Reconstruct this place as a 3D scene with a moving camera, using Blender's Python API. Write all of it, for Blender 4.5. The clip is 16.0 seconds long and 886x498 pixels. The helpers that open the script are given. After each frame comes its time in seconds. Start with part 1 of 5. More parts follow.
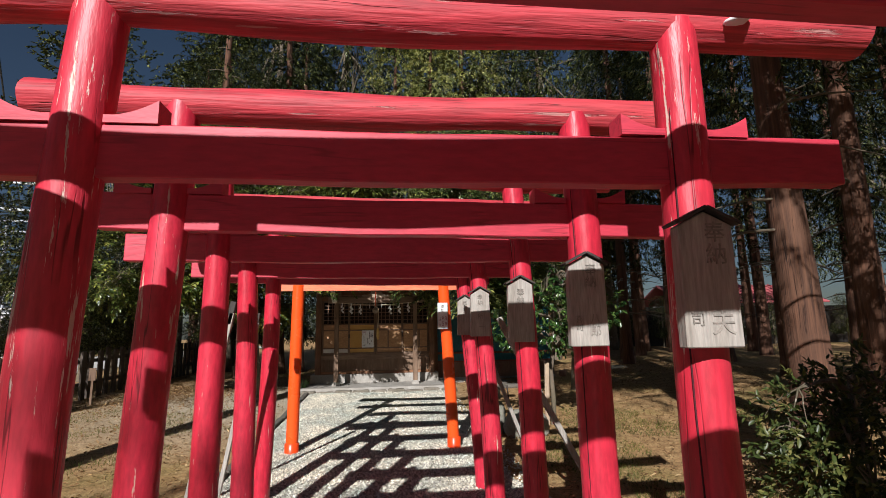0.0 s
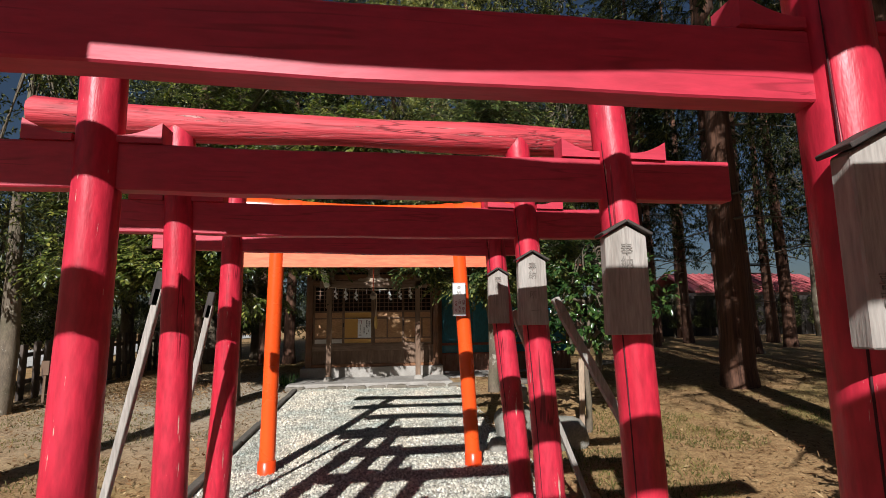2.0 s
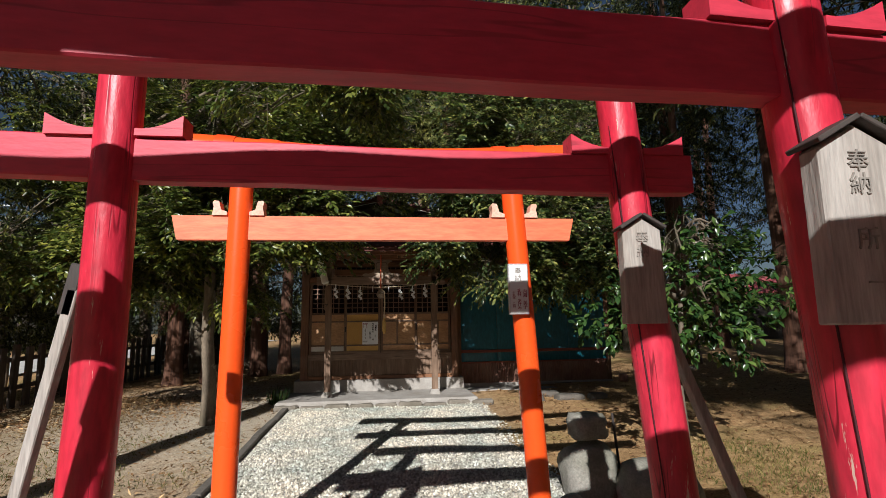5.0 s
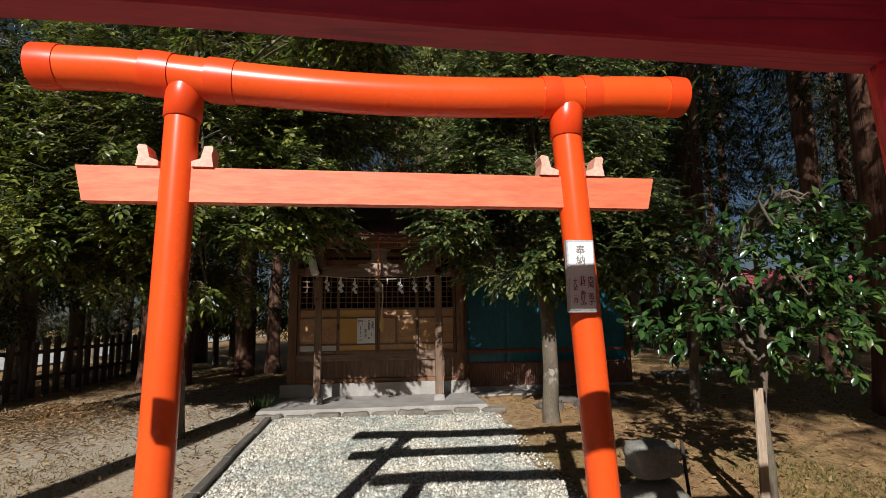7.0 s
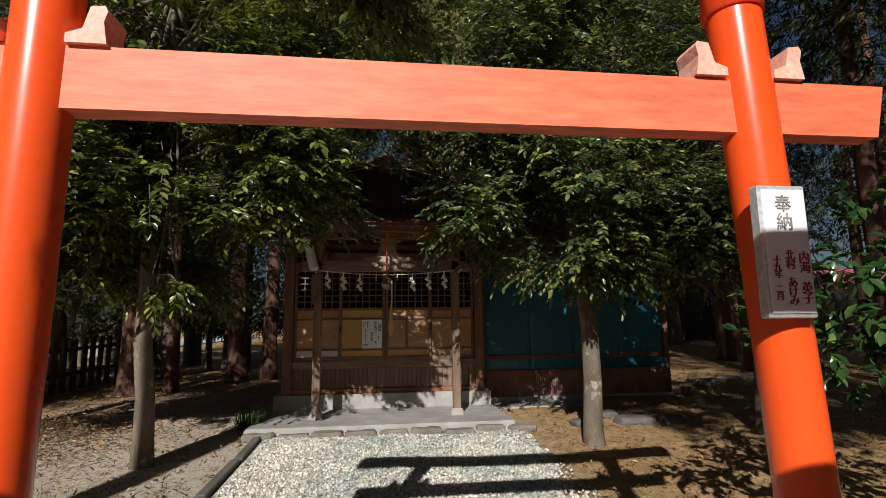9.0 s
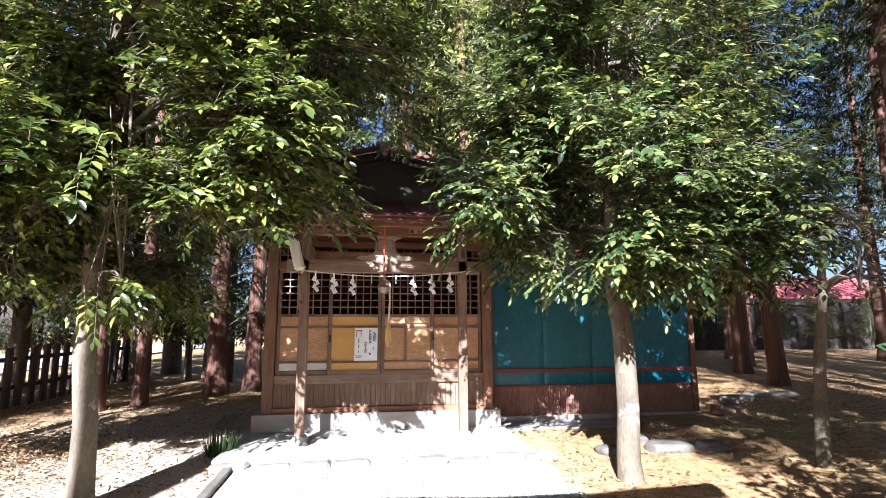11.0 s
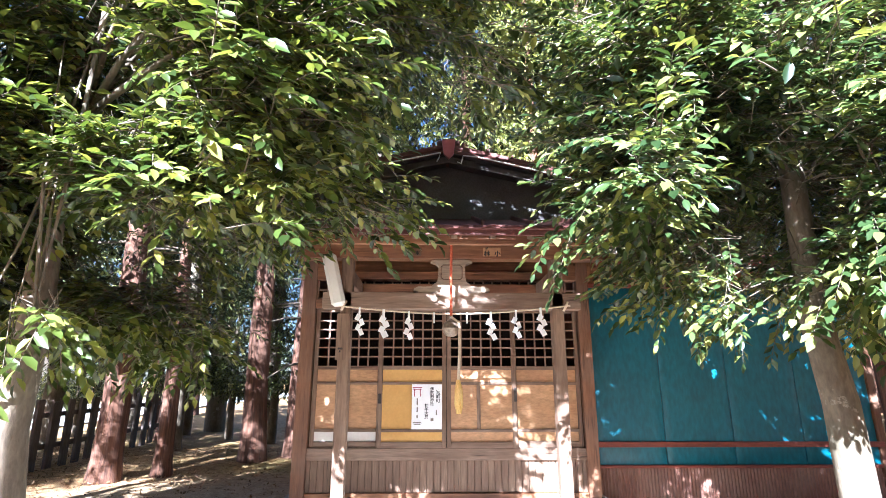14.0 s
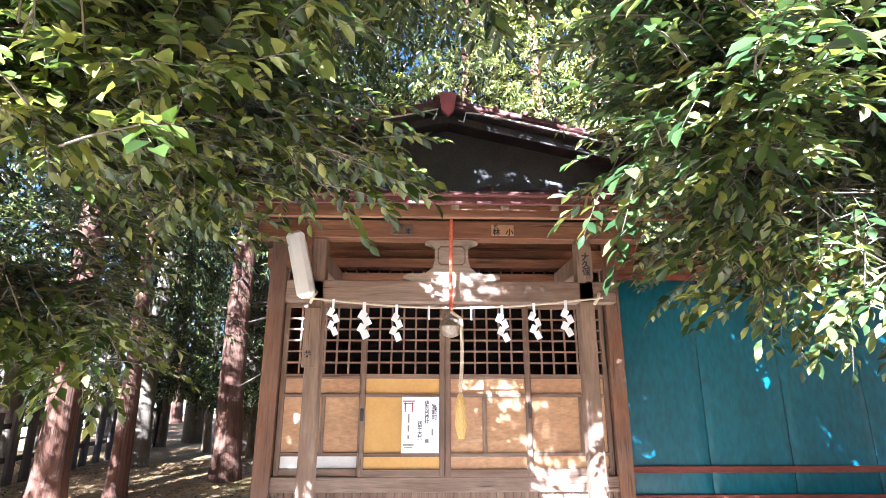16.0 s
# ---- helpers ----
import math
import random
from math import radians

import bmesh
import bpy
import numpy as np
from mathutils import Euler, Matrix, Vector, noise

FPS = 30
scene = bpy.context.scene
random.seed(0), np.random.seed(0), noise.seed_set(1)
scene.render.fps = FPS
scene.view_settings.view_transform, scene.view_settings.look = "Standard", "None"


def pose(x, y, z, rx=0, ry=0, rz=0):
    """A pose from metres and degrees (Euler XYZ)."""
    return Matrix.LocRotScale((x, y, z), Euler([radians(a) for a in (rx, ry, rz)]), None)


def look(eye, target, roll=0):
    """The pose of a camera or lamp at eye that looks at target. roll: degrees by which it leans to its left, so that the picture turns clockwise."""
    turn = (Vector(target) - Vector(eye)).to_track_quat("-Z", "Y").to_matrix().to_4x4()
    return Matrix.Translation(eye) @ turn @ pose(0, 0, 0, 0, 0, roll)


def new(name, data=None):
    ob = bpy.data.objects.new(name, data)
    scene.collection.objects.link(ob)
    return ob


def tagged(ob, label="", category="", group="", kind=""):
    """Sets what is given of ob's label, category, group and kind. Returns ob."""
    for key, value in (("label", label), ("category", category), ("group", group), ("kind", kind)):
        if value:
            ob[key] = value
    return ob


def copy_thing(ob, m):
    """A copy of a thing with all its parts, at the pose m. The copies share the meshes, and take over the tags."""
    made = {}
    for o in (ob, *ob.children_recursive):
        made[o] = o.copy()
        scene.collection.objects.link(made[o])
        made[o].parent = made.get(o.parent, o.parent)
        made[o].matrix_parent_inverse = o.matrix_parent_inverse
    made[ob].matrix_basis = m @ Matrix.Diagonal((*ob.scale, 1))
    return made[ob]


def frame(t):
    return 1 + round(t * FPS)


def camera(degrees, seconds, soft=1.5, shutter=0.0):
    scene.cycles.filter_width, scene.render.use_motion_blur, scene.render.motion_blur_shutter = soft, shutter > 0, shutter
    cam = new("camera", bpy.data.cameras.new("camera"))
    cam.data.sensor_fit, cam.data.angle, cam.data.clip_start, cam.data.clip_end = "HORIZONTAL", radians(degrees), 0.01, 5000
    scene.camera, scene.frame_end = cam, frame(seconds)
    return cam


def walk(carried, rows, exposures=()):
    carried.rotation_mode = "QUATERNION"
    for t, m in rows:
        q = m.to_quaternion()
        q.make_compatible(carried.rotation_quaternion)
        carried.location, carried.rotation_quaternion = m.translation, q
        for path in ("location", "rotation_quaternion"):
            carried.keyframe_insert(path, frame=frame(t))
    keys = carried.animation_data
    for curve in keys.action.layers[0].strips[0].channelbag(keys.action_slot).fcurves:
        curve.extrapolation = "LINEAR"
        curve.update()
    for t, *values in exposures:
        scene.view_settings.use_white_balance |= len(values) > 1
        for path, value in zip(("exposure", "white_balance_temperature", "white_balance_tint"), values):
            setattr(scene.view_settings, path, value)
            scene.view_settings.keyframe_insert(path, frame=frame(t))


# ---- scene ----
cam = camera(82.1, 16.0, soft=0.8)
PATH = [
    (0, (0.018, 0.024, 1.57), (0.252, 1.983, 1.899), -1.0),
    (0.5, (-0.009, 0.416, 1.582), (0.232, 2.379, 1.881), -1.2),
    (1, (0.011, 0.842, 1.577), (0.254, 2.806, 1.871), -0.6),
    (1.5, (-0.021, 1.191, 1.574), (0.215, 3.156, 1.857), -1.0),
    (2, (-0.023, 1.544, 1.56), (0.223, 3.508, 1.849), -0.8),
    (2.5, (-0.016, 1.897, 1.568), (0.204, 3.864, 1.859), -0.9),
    (3, (-0.052, 2.27, 1.574), (0.171, 4.235, 1.873), -1.3),
    (3.5, (-0.053, 2.61, 1.548), (0.17, 4.574, 1.853), -1.2),
    (4, (-0.085, 2.934, 1.557), (0.143, 4.897, 1.866), -1.2),
    (6.3, (-0.128, 4.208, 1.544), (0.112, 6.172, 1.836), -0.7),
    (6.5, (-0.125, 4.329, 1.579), (0.125, 6.293, 1.868), -0.9),
    (7, (-0.16, 4.627, 1.595), (0.09, 6.59, 1.882), -0.8),
    (7.5, (-0.213, 4.909, 1.606), (0.036, 6.872, 1.894), -0.8),
    (8, (-0.189, 5.193, 1.626), (0.063, 7.156, 1.912), -0.9),
    (8.5, (-0.208, 5.484, 1.617), (0.035, 7.449, 1.901), -0.7),
    (8.7, (-0.225, 5.613, 1.624), (0.014, 7.578, 1.909), -0.7),
    (10.8, (-0.314, 6.669, 1.656), (-0.036, 8.626, 1.957), -0.2),
    (11, (-0.292, 6.77, 1.673), (-0.025, 8.727, 1.984), -0.2),
    (11.5, (-0.304, 7.056, 1.687), (-0.074, 9.017, 2.005), 0.0),
    (12, (-0.324, 7.331, 1.721), (-0.107, 9.294, 2.039), 0.0),
    (12.5, (-0.33, 7.61, 1.745), (-0.197, 9.568, 2.131), 0.1),
    (13, (-0.337, 7.889, 1.733), (-0.253, 9.844, 2.143), 0.1),
    (13.5, (-0.373, 8.174, 1.738), (-0.292, 10.127, 2.164), 0.1),
    (14, (-0.348, 8.475, 1.732), (-0.303, 10.41, 2.233), 0.1),
    (14.5, (-0.37, 8.759, 1.723), (-0.346, 10.689, 2.245), 0.2),
    (15, (-0.383, 9.025, 1.741), (-0.351, 10.952, 2.275), 0.2),
    (15.5, (-0.33, 9.282, 1.771), (-0.28, 11.21, 2.302), -0.0),
    (16, (-0.319, 9.516, 1.796), (-0.267, 11.447, 2.311), 0.1),
]
EXPOSURES = [(0, -0.12, 5800, 10), (4, -0.1, 5800, 10), (7, -0.27, 5850, 10), (8.7, -0.4, 5850, 10), (10.8, 1.9, 5200, 14), (12.5, 2.72, 5000, 14), (16, 3.48, 4750, 13)]
SKY, SUN = 0.028, 6.8
walk(cam, [(t, look(eye, target, roll)) for t, eye, target, roll in PATH], EXPOSURES)

# ---- world, sun ----
SUN_TO = Vector((-0.324, -1.0, 0.625)).normalized()
world = bpy.data.worlds.new("sky")
scene.world = world
world.use_nodes = True
wn = world.node_tree
sky = wn.nodes.new("ShaderNodeTexSky")
sky.sky_type = "NISHITA"
sky.sun_disc = False
sky.sun_elevation = math.asin(SUN_TO.z)
sky.sun_rotation = math.atan2(SUN_TO.x, SUN_TO.y)
bg = wn.nodes["Background"]
bg.inputs[1].default_value = SKY
wn.links.new(sky.outputs[0], bg.inputs[0])
sun = new("sun", bpy.data.lights.new("sun", "SUN"))
sun.data.energy, sun.data.angle, sun.data.color = SUN, radians(0.53), (1.0, 0.93, 0.82)
sun.matrix_world = look(SUN_TO * 60, (0, 0, 0))


# ---- materials ----
def ramp_node(nt, fac, stops):
    r = nt.nodes.new("ShaderNodeValToRGB")
    el = r.color_ramp.elements
    while len(el) < len(stops):
        el.new(0.5)
    for e, (p, c) in zip(el, stops):
        e.position, e.color = p, (*c, 1)
    nt.links.new(fac, r.inputs[0])
    return r.outputs[0]


def noise_node(nt, coord, scale, detail=4, stretch=(1, 1, 1), rough=0.55):
    m = nt.nodes.new("ShaderNodeMapping")
    m.inputs["Scale"].default_value = stretch
    nt.links.new(coord, m.inputs[0])
    n = nt.nodes.new("ShaderNodeTexNoise")
    n.inputs["Scale"].default_value, n.inputs["Detail"].default_value, n.inputs["Roughness"].default_value = scale, detail, rough
    nt.links.new(m.outputs[0], n.inputs["Vector"])
    return n.outputs["Fac"]


def mix_node(nt, fac, a, b, mode="MIX"):
    m = nt.nodes.new("ShaderNodeMix")
    m.data_type, m.blend_type = "RGBA", mode
    for sock, val in ((m.inputs[0], fac), (m.inputs[6], a), (m.inputs[7], b)):
        if isinstance(val, (int, float)):
            sock.default_value = val
        elif isinstance(val, tuple):
            sock.default_value = (*val, 1)
        else:
            nt.links.new(val, sock)
    return m.outputs[2]


def surface(name, a, b, scale=6, stretch=(1, 1, 1), rough=0.6, bump=0.2, fine=60, worn=None, worn_at=(0.62, 0.68), worn_scale=5, worn_stretch=(1, 1, 1),
            metal=0.0, spec=0.5, vary=0.0, dirt=None, crack=None, grain=1.0, crack_by=0.8):
    """A painted, wooden or mineral surface: two colours in grain, a second finer grain, chips of another colour, and relief."""
    m = bpy.data.materials.new(name)
    m.use_nodes = True
    nt = m.node_tree
    p = nt.nodes["Principled BSDF"]
    co = nt.nodes.new("ShaderNodeTexCoord").outputs["Object"]
    big = noise_node(nt, co, scale, 5, stretch)
    small = noise_node(nt, co, fine, 3, stretch)
    col = ramp_node(nt, big, [(0.3, a), (0.7, b)])
    shade = ramp_node(nt, small, [(0.3, (1 - 0.28 * grain,) * 3), (0.7, (1 + 0.12 * grain,) * 3)])
    col = mix_node(nt, 1.0, col, shade, "MULTIPLY")
    if vary:
        oi = nt.nodes.new("ShaderNodeObjectInfo").outputs["Random"]
        v = ramp_node(nt, oi, [(0, (1 - vary,) * 3), (1, (1 + vary,) * 3)])
        col = mix_node(nt, 1.0, col, v, "MULTIPLY")
    if dirt:
        d = noise_node(nt, co, 1.7, 6)
        col = mix_node(nt, ramp_node(nt, d, [(0.45, (0, 0, 0)), (0.75, (0.8, 0.8, 0.8))]), col, dirt)
    height = small
    if worn:
        w = noise_node(nt, co, worn_scale, 6, worn_stretch, 0.7)
        wf = ramp_node(nt, w, [(worn_at[0], (0, 0, 0)), (worn_at[1], (1, 1, 1))])
        col = mix_node(nt, wf, col, worn)
        height = mix_node(nt, 0.5, small, wf, "SUBTRACT")
    if crack:
        c = noise_node(nt, co, 1.0, 3, crack, 0.6)
        cf = ramp_node(nt, c, [(0.489, (0, 0, 0)), (0.497, (1, 1, 1)), (0.503, (1, 1, 1)), (0.511, (0, 0, 0))])
        gate_f = ramp_node(nt, noise_node(nt, co, 2.3, 2), [(0.47, (0, 0, 0)), (0.56, (crack_by,) * 3)])
        cf = mix_node(nt, 1.0, cf, gate_f, "MULTIPLY")
        col = mix_node(nt, cf, col, mix_node(nt, 1.0, col, (0.16, 0.14, 0.14), "MULTIPLY"))
        height = mix_node(nt, 0.7, height, cf, "SUBTRACT")
    nt.links.new(col, p.inputs["Base Color"])
    rr = nt.nodes.new("ShaderNodeMapRange")
    rr.inputs["To Min"].default_value, rr.inputs["To Max"].default_value = max(0.05, rough - 0.12), min(1, rough + 0.12)
    nt.links.new(big, rr.inputs["Value"])
    nt.links.new(rr.outputs[0], p.inputs["Roughness"])
    p.inputs["Metallic"].default_value, p.inputs["Specular IOR Level"].default_value = metal, spec
    if bump:
        bn = nt.nodes.new("ShaderNodeBump")
        bn.inputs["Strength"].default_value, bn.inputs["Distance"].default_value = bump, 0.01
        nt.links.new(height, bn.inputs["Height"])
        nt.links.new(bn.outputs[0], p.inputs["Normal"])
    return m


def leaf_mat(name, dark, mid, light, rough=0.35, trans=0.3, spec=0.5):
    """Foliage: each leaf has its own green, is glossy above and lets some light through."""
    m = bpy.data.materials.new(name)
    m.use_nodes = True
    nt = m.node_tree
    p = nt.nodes["Principled BSDF"]
    g = nt.nodes.new("ShaderNodeNewGeometry")
    col = ramp_node(nt, g.outputs["Random Per Island"], [(0.0, dark), (0.55, mid), (0.93, light), (1.0, tuple(min(1, c * 1.5) for c in light))])
    co = nt.nodes.new("ShaderNodeTexCoord").outputs["Object"]
    col = mix_node(nt, 1.0, col, ramp_node(nt, noise_node(nt, co, 1.6, 4), [(0.3, (0.6, 0.68, 0.65)), (0.7, (1.3, 1.2, 1.05))]), "MULTIPLY")
    nt.links.new(col, p.inputs["Base Color"])
    p.inputs["Roughness"].default_value, p.inputs["Specular IOR Level"].default_value = rough, spec
    tr = nt.nodes.new("ShaderNodeBsdfTranslucent")
    nt.links.new(mix_node(nt, 1.0, col, (1.25, 1.25, 0.6), "MULTIPLY"), tr.inputs[0])
    mx = nt.nodes.new("ShaderNodeMixShader")
    mx.inputs[0].default_value = trans
    nt.links.new(p.outputs[0], mx.inputs[1])
    nt.links.new(tr.outputs[0], mx.inputs[2])
    nt.links.new(mx.outputs[0], nt.nodes["Material Output"].inputs[0])
    return m


RED = (0.56, 0.02, 0.044)
M_red_post = surface("red_paint_posts", RED, (0.62, 0.034, 0.068), 3, (1, 1, 0.25), 0.4, 0.25, 40, worn=(0.62, 0.42, 0.33), worn_at=(0.64, 0.66), worn_scale=18,
                     worn_stretch=(1.6, 1.6, 0.14), crack=(9, 9, 0.35))
M_red_worn = surface("red_paint_flaking", RED, (0.66, 0.05, 0.08), 3, (1, 1, 0.2), 0.45, 0.3, 40, worn=(0.66, 0.5, 0.42), worn_at=(0.6, 0.625), worn_scale=17,
                     worn_stretch=(1.5, 1.5, 0.12), crack=(9, 9, 0.35))
M_red_beam = surface("red_paint_planks", (0.52, 0.03, 0.058), (0.6, 0.048, 0.084), 2.5, (0.25, 1, 1), 0.5, 0.12, 45, worn=(0.2, 0.01, 0.02), worn_at=(0.74, 0.78), worn_scale=5,
                     worn_stretch=(0.3, 1.5, 1.5), crack=(0.25, 7, 7), crack_by=0.4, grain=0.6)
M_red_log = surface("red_paint_logs", (0.5, 0.026, 0.045), (0.66, 0.075, 0.09), 5, (0.1, 1.6, 1.6), 0.62, 0.7, 30, worn=(0.6, 0.27, 0.25), worn_at=(0.62, 0.66), worn_scale=15,
                    worn_stretch=(0.1, 2.4, 2.4), crack=(0.45, 16, 16), grain=1.4)
M_orange = surface("orange_pipe", (0.88, 0.088, 0.01), (0.9, 0.1, 0.012), 2, (1, 1, 1), 0.26, 0.01, 30, spec=0.55, grain=0.12)
M_edge_stone = surface("earthy_edge_stone", (0.16, 0.135, 0.105), (0.28, 0.245, 0.2), 6, rough=0.9, bump=0.6, fine=50, dirt=(0.09, 0.08, 0.05))
M_orange_band = surface("orange_band", (0.8, 0.06, 0.008), (0.85, 0.08, 0.01), 3, rough=0.32, bump=0.01, grain=0.15)
M_orange_wood = surface("orange_stained_plank", (0.82, 0.15, 0.06), (0.88, 0.22, 0.1), 3, (0.2, 1, 1), 0.55, 0.15, 40, worn=(0.45, 0.08, 0.03), worn_at=(0.72, 0.76), worn_scale=7)
M_pale_wood = surface("peeled_pale_wood", (0.8, 0.4, 0.28), (0.85, 0.55, 0.42), 6, rough=0.6)
M_grey_wood = surface("weathered_grey_board", (0.33, 0.29, 0.25), (0.46, 0.42, 0.38), 7, (1.5, 1, 0.15), 0.8, 0.3, 70)
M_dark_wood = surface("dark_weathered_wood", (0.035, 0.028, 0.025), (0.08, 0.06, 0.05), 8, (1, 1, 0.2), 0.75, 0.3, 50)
M_carve = surface("carved_ink", (0.26, 0.23, 0.2), (0.36, 0.32, 0.28), 20, rough=0.8)
M_carve_soft = surface("faded_ink", (0.22, 0.195, 0.17), (0.3, 0.27, 0.235), 20, rough=0.85)
M_wood = surface("old_brown_timber", (0.12, 0.05, 0.024), (0.24, 0.115, 0.055), 7, (1, 1, 0.12), 0.68, 0.4, 60, dirt=(0.2, 0.13, 0.09), crack=(9, 9, 0.25), crack_by=0.6)
M_wood_h = surface("old_brown_beam", (0.17, 0.065, 0.026), (0.33, 0.155, 0.068), 8, (0.1, 1, 1), 0.65, 0.4, 60, dirt=(0.13, 0.055, 0.03), crack=(0.2, 9, 9), crack_by=0.6)
M_strut = surface("pale_carved_timber", (0.27, 0.2, 0.14), (0.42, 0.33, 0.24), 9, (0.15, 1, 1), 0.75, 0.3, 60)
M_wood_pale = surface("sun_bleached_timber", (0.15, 0.085, 0.05), (0.29, 0.195, 0.13), 8, (1, 1, 0.1), 0.78, 0.45, 60, dirt=(0.13, 0.075, 0.045), crack=(10, 10, 0.25), crack_by=0.7)
M_wood_pale_h = surface("sun_bleached_beam", (0.15, 0.085, 0.05), (0.32, 0.225, 0.16), 8, (0.1, 1, 1), 0.78, 0.45, 60, dirt=(0.13, 0.075, 0.045), crack=(0.2, 9, 9), crack_by=0.7)
M_tan = surface("tan_plywood", (0.4, 0.21, 0.09), (0.54, 0.32, 0.155), 3, (0.4, 1, 1), 0.6, 0.1, 50, dirt=(0.36, 0.19, 0.1))
M_ochre = surface("ochre_panel", (0.55, 0.3, 0.06), (0.62, 0.37, 0.1), 2.5, rough=0.55, bump=0.06, fine=40, grain=0.25)
M_whiteboard = surface("white_patch_panel", (0.6, 0.56, 0.52), (0.68, 0.65, 0.6), 4, rough=0.6, bump=0.05, grain=0.2)
M_lattice = surface("lattice_slats", (0.2, 0.11, 0.07), (0.32, 0.21, 0.15), 9, rough=0.7, bump=0.2)
# near-black base colour stands in for the unlit room behind the lattice
M_blackroom = surface("shade_black_interior", (0.012, 0.01, 0.009), (0.02, 0.016, 0.014), 4, rough=0.9)
M_blue = surface("blue_painted_sheet", (0.012, 0.125, 0.185), (0.02, 0.16, 0.225), 1.5, (1, 1, 0.4), 0.42, 0.08, 25, worn=(0.2, 0.36, 0.42), worn_at=(0.73, 0.76), worn_scale=6)
M_red_rail = surface("red_brown_rail", (0.2, 0.05, 0.035), (0.27, 0.075, 0.05), 6, (0.2, 1, 1), 0.6, 0.2)
M_ribbed = surface("brown_ribbed_sheet", (0.2, 0.09, 0.06), (0.28, 0.14, 0.095), 4, (1, 1, 0.3), 0.55, 0.1, 40, dirt=(0.3, 0.2, 0.15))
M_roof = surface("red_brown_sheet_roof", (0.085, 0.024, 0.018), (0.15, 0.045, 0.032), 4, rough=0.72, bump=0.25, dirt=(0.12, 0.06, 0.045))
M_gable = surface("grey_mortar_gable", (0.075, 0.07, 0.066), (0.15, 0.14, 0.13), 3, rough=0.85, bump=0.15, dirt=(0.07, 0.065, 0.06))
M_concrete = surface("worn_concrete", (0.33, 0.3, 0.27), (0.44, 0.41, 0.37), 5, rough=0.85, bump=0.3, fine=80, dirt=(0.22, 0.19, 0.15))
M_stone = surface("weathered_stone", (0.24, 0.22, 0.19), (0.4, 0.38, 0.33), 6, rough=0.9, bump=0.6, fine=50, dirt=(0.12, 0.12, 0.07))
M_lane = surface("pale_concrete_lane", (0.52, 0.5, 0.47), (0.62, 0.6, 0.56), 1.5, rough=0.85, bump=0.1, fine=20, dirt=(0.42, 0.4, 0.36))
M_kerb = surface("dark_kerb", (0.1, 0.085, 0.07), (0.16, 0.14, 0.115), 6, rough=0.9, bump=0.3)
M_paper = surface("white_paper", (0.82, 0.82, 0.82), (0.86, 0.86, 0.86), 3, rough=0.7, bump=0.01, grain=0.04)
M_ink = surface("black_ink", (0.015, 0.015, 0.018), (0.02, 0.02, 0.022), 10, rough=0.7, bump=0)
M_red_ink = surface("dark_red_ink", (0.3, 0.03, 0.06), (0.34, 0.04, 0.08), 10, rough=0.7, bump=0)
M_silver = surface("pale_metal_frame", (0.6, 0.6, 0.58), (0.68, 0.68, 0.66), 10, rough=0.4, bump=0.02, metal=0.3)
M_lampcover = surface("milky_lamp_cover", (0.72, 0.68, 0.6), (0.78, 0.75, 0.68), 5, rough=0.35, bump=0.01, grain=0.08)
M_bell = surface("tarnished_bell_metal", (0.25, 0.19, 0.14), (0.34, 0.27, 0.2), 12, rough=0.45, bump=0.1, metal=0.6)
M_rope = surface("straw_rope", (0.6, 0.48, 0.33), (0.72, 0.6, 0.44), 60, (1, 1, 1), 0.85, 0.5, 160)
M_rope_red = surface("red_and_white_rope", (0.55, 0.06, 0.03), (0.7, 0.2, 0.08), 60, (1, 1, 1), 0.8, 0.4, 160)
M_tassel = surface("yellow_tassel", (0.7, 0.42, 0.1), (0.78, 0.55, 0.2), 30, (3, 3, 0.3), 0.85, 0.4, 120)
M_bark = surface("smooth_grey_bark", (0.09, 0.068, 0.046), (0.21, 0.165, 0.115), 7, (1, 1, 0.4), 0.85, 0.6, 45, dirt=(0.075, 0.07, 0.032), worn=(0.33, 0.29, 0.23), worn_at=(0.6, 0.66), worn_scale=4)
M_cedar = surface("cedar_bark", (0.05, 0.02, 0.011), (0.185, 0.085, 0.048), 10, (2.4, 2.4, 0.08), 0.9, 1.0, 28, dirt=(0.12, 0.06, 0.036), crack=(7, 7, 0.2), crack_by=0.8)
M_twig = surface("twigwork", (0.1, 0.08, 0.05), (0.18, 0.14, 0.1), 10, rough=0.85)
M_stake = surface("bare_stake", (0.36, 0.25, 0.17), (0.5, 0.38, 0.27), 8, (1, 1, 0.15), 0.75, 0.2)
# near-black boards: the trees' shade is put into the fence colour
M_fence_shaded = surface("shaded_board_fence", (0.016, 0.012, 0.01), (0.038, 0.029, 0.024), 7, (1, 1, 0.15), 0.85, 0.3)
M_fence = surface("dark_stained_fence", (0.055, 0.04, 0.032), (0.13, 0.1, 0.08), 7, (1, 1, 0.15), 0.8, 0.3)
# oak and back-tree ramps: dark and light ends imitate shaded and sunlit leaves
M_leaf_oak = leaf_mat("oak_leaves", (0.02, 0.034, 0.008), (0.085, 0.118, 0.024), (0.24, 0.25, 0.06), 0.3, 0.3, 0.5)
M_leaf_oak_blue = leaf_mat("bluish_oak_leaves", (0.018, 0.036, 0.013), (0.07, 0.108, 0.034), (0.24, 0.25, 0.075), 0.3, 0.28, 0.5)
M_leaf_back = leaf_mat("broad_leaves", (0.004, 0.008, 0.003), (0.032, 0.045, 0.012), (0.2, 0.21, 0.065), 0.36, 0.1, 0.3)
M_leaf_cam = leaf_mat("camellia_leaves", (0.018, 0.045, 0.014), (0.04, 0.09, 0.022), (0.1, 0.16, 0.04), 0.25, 0.18, 0.6)
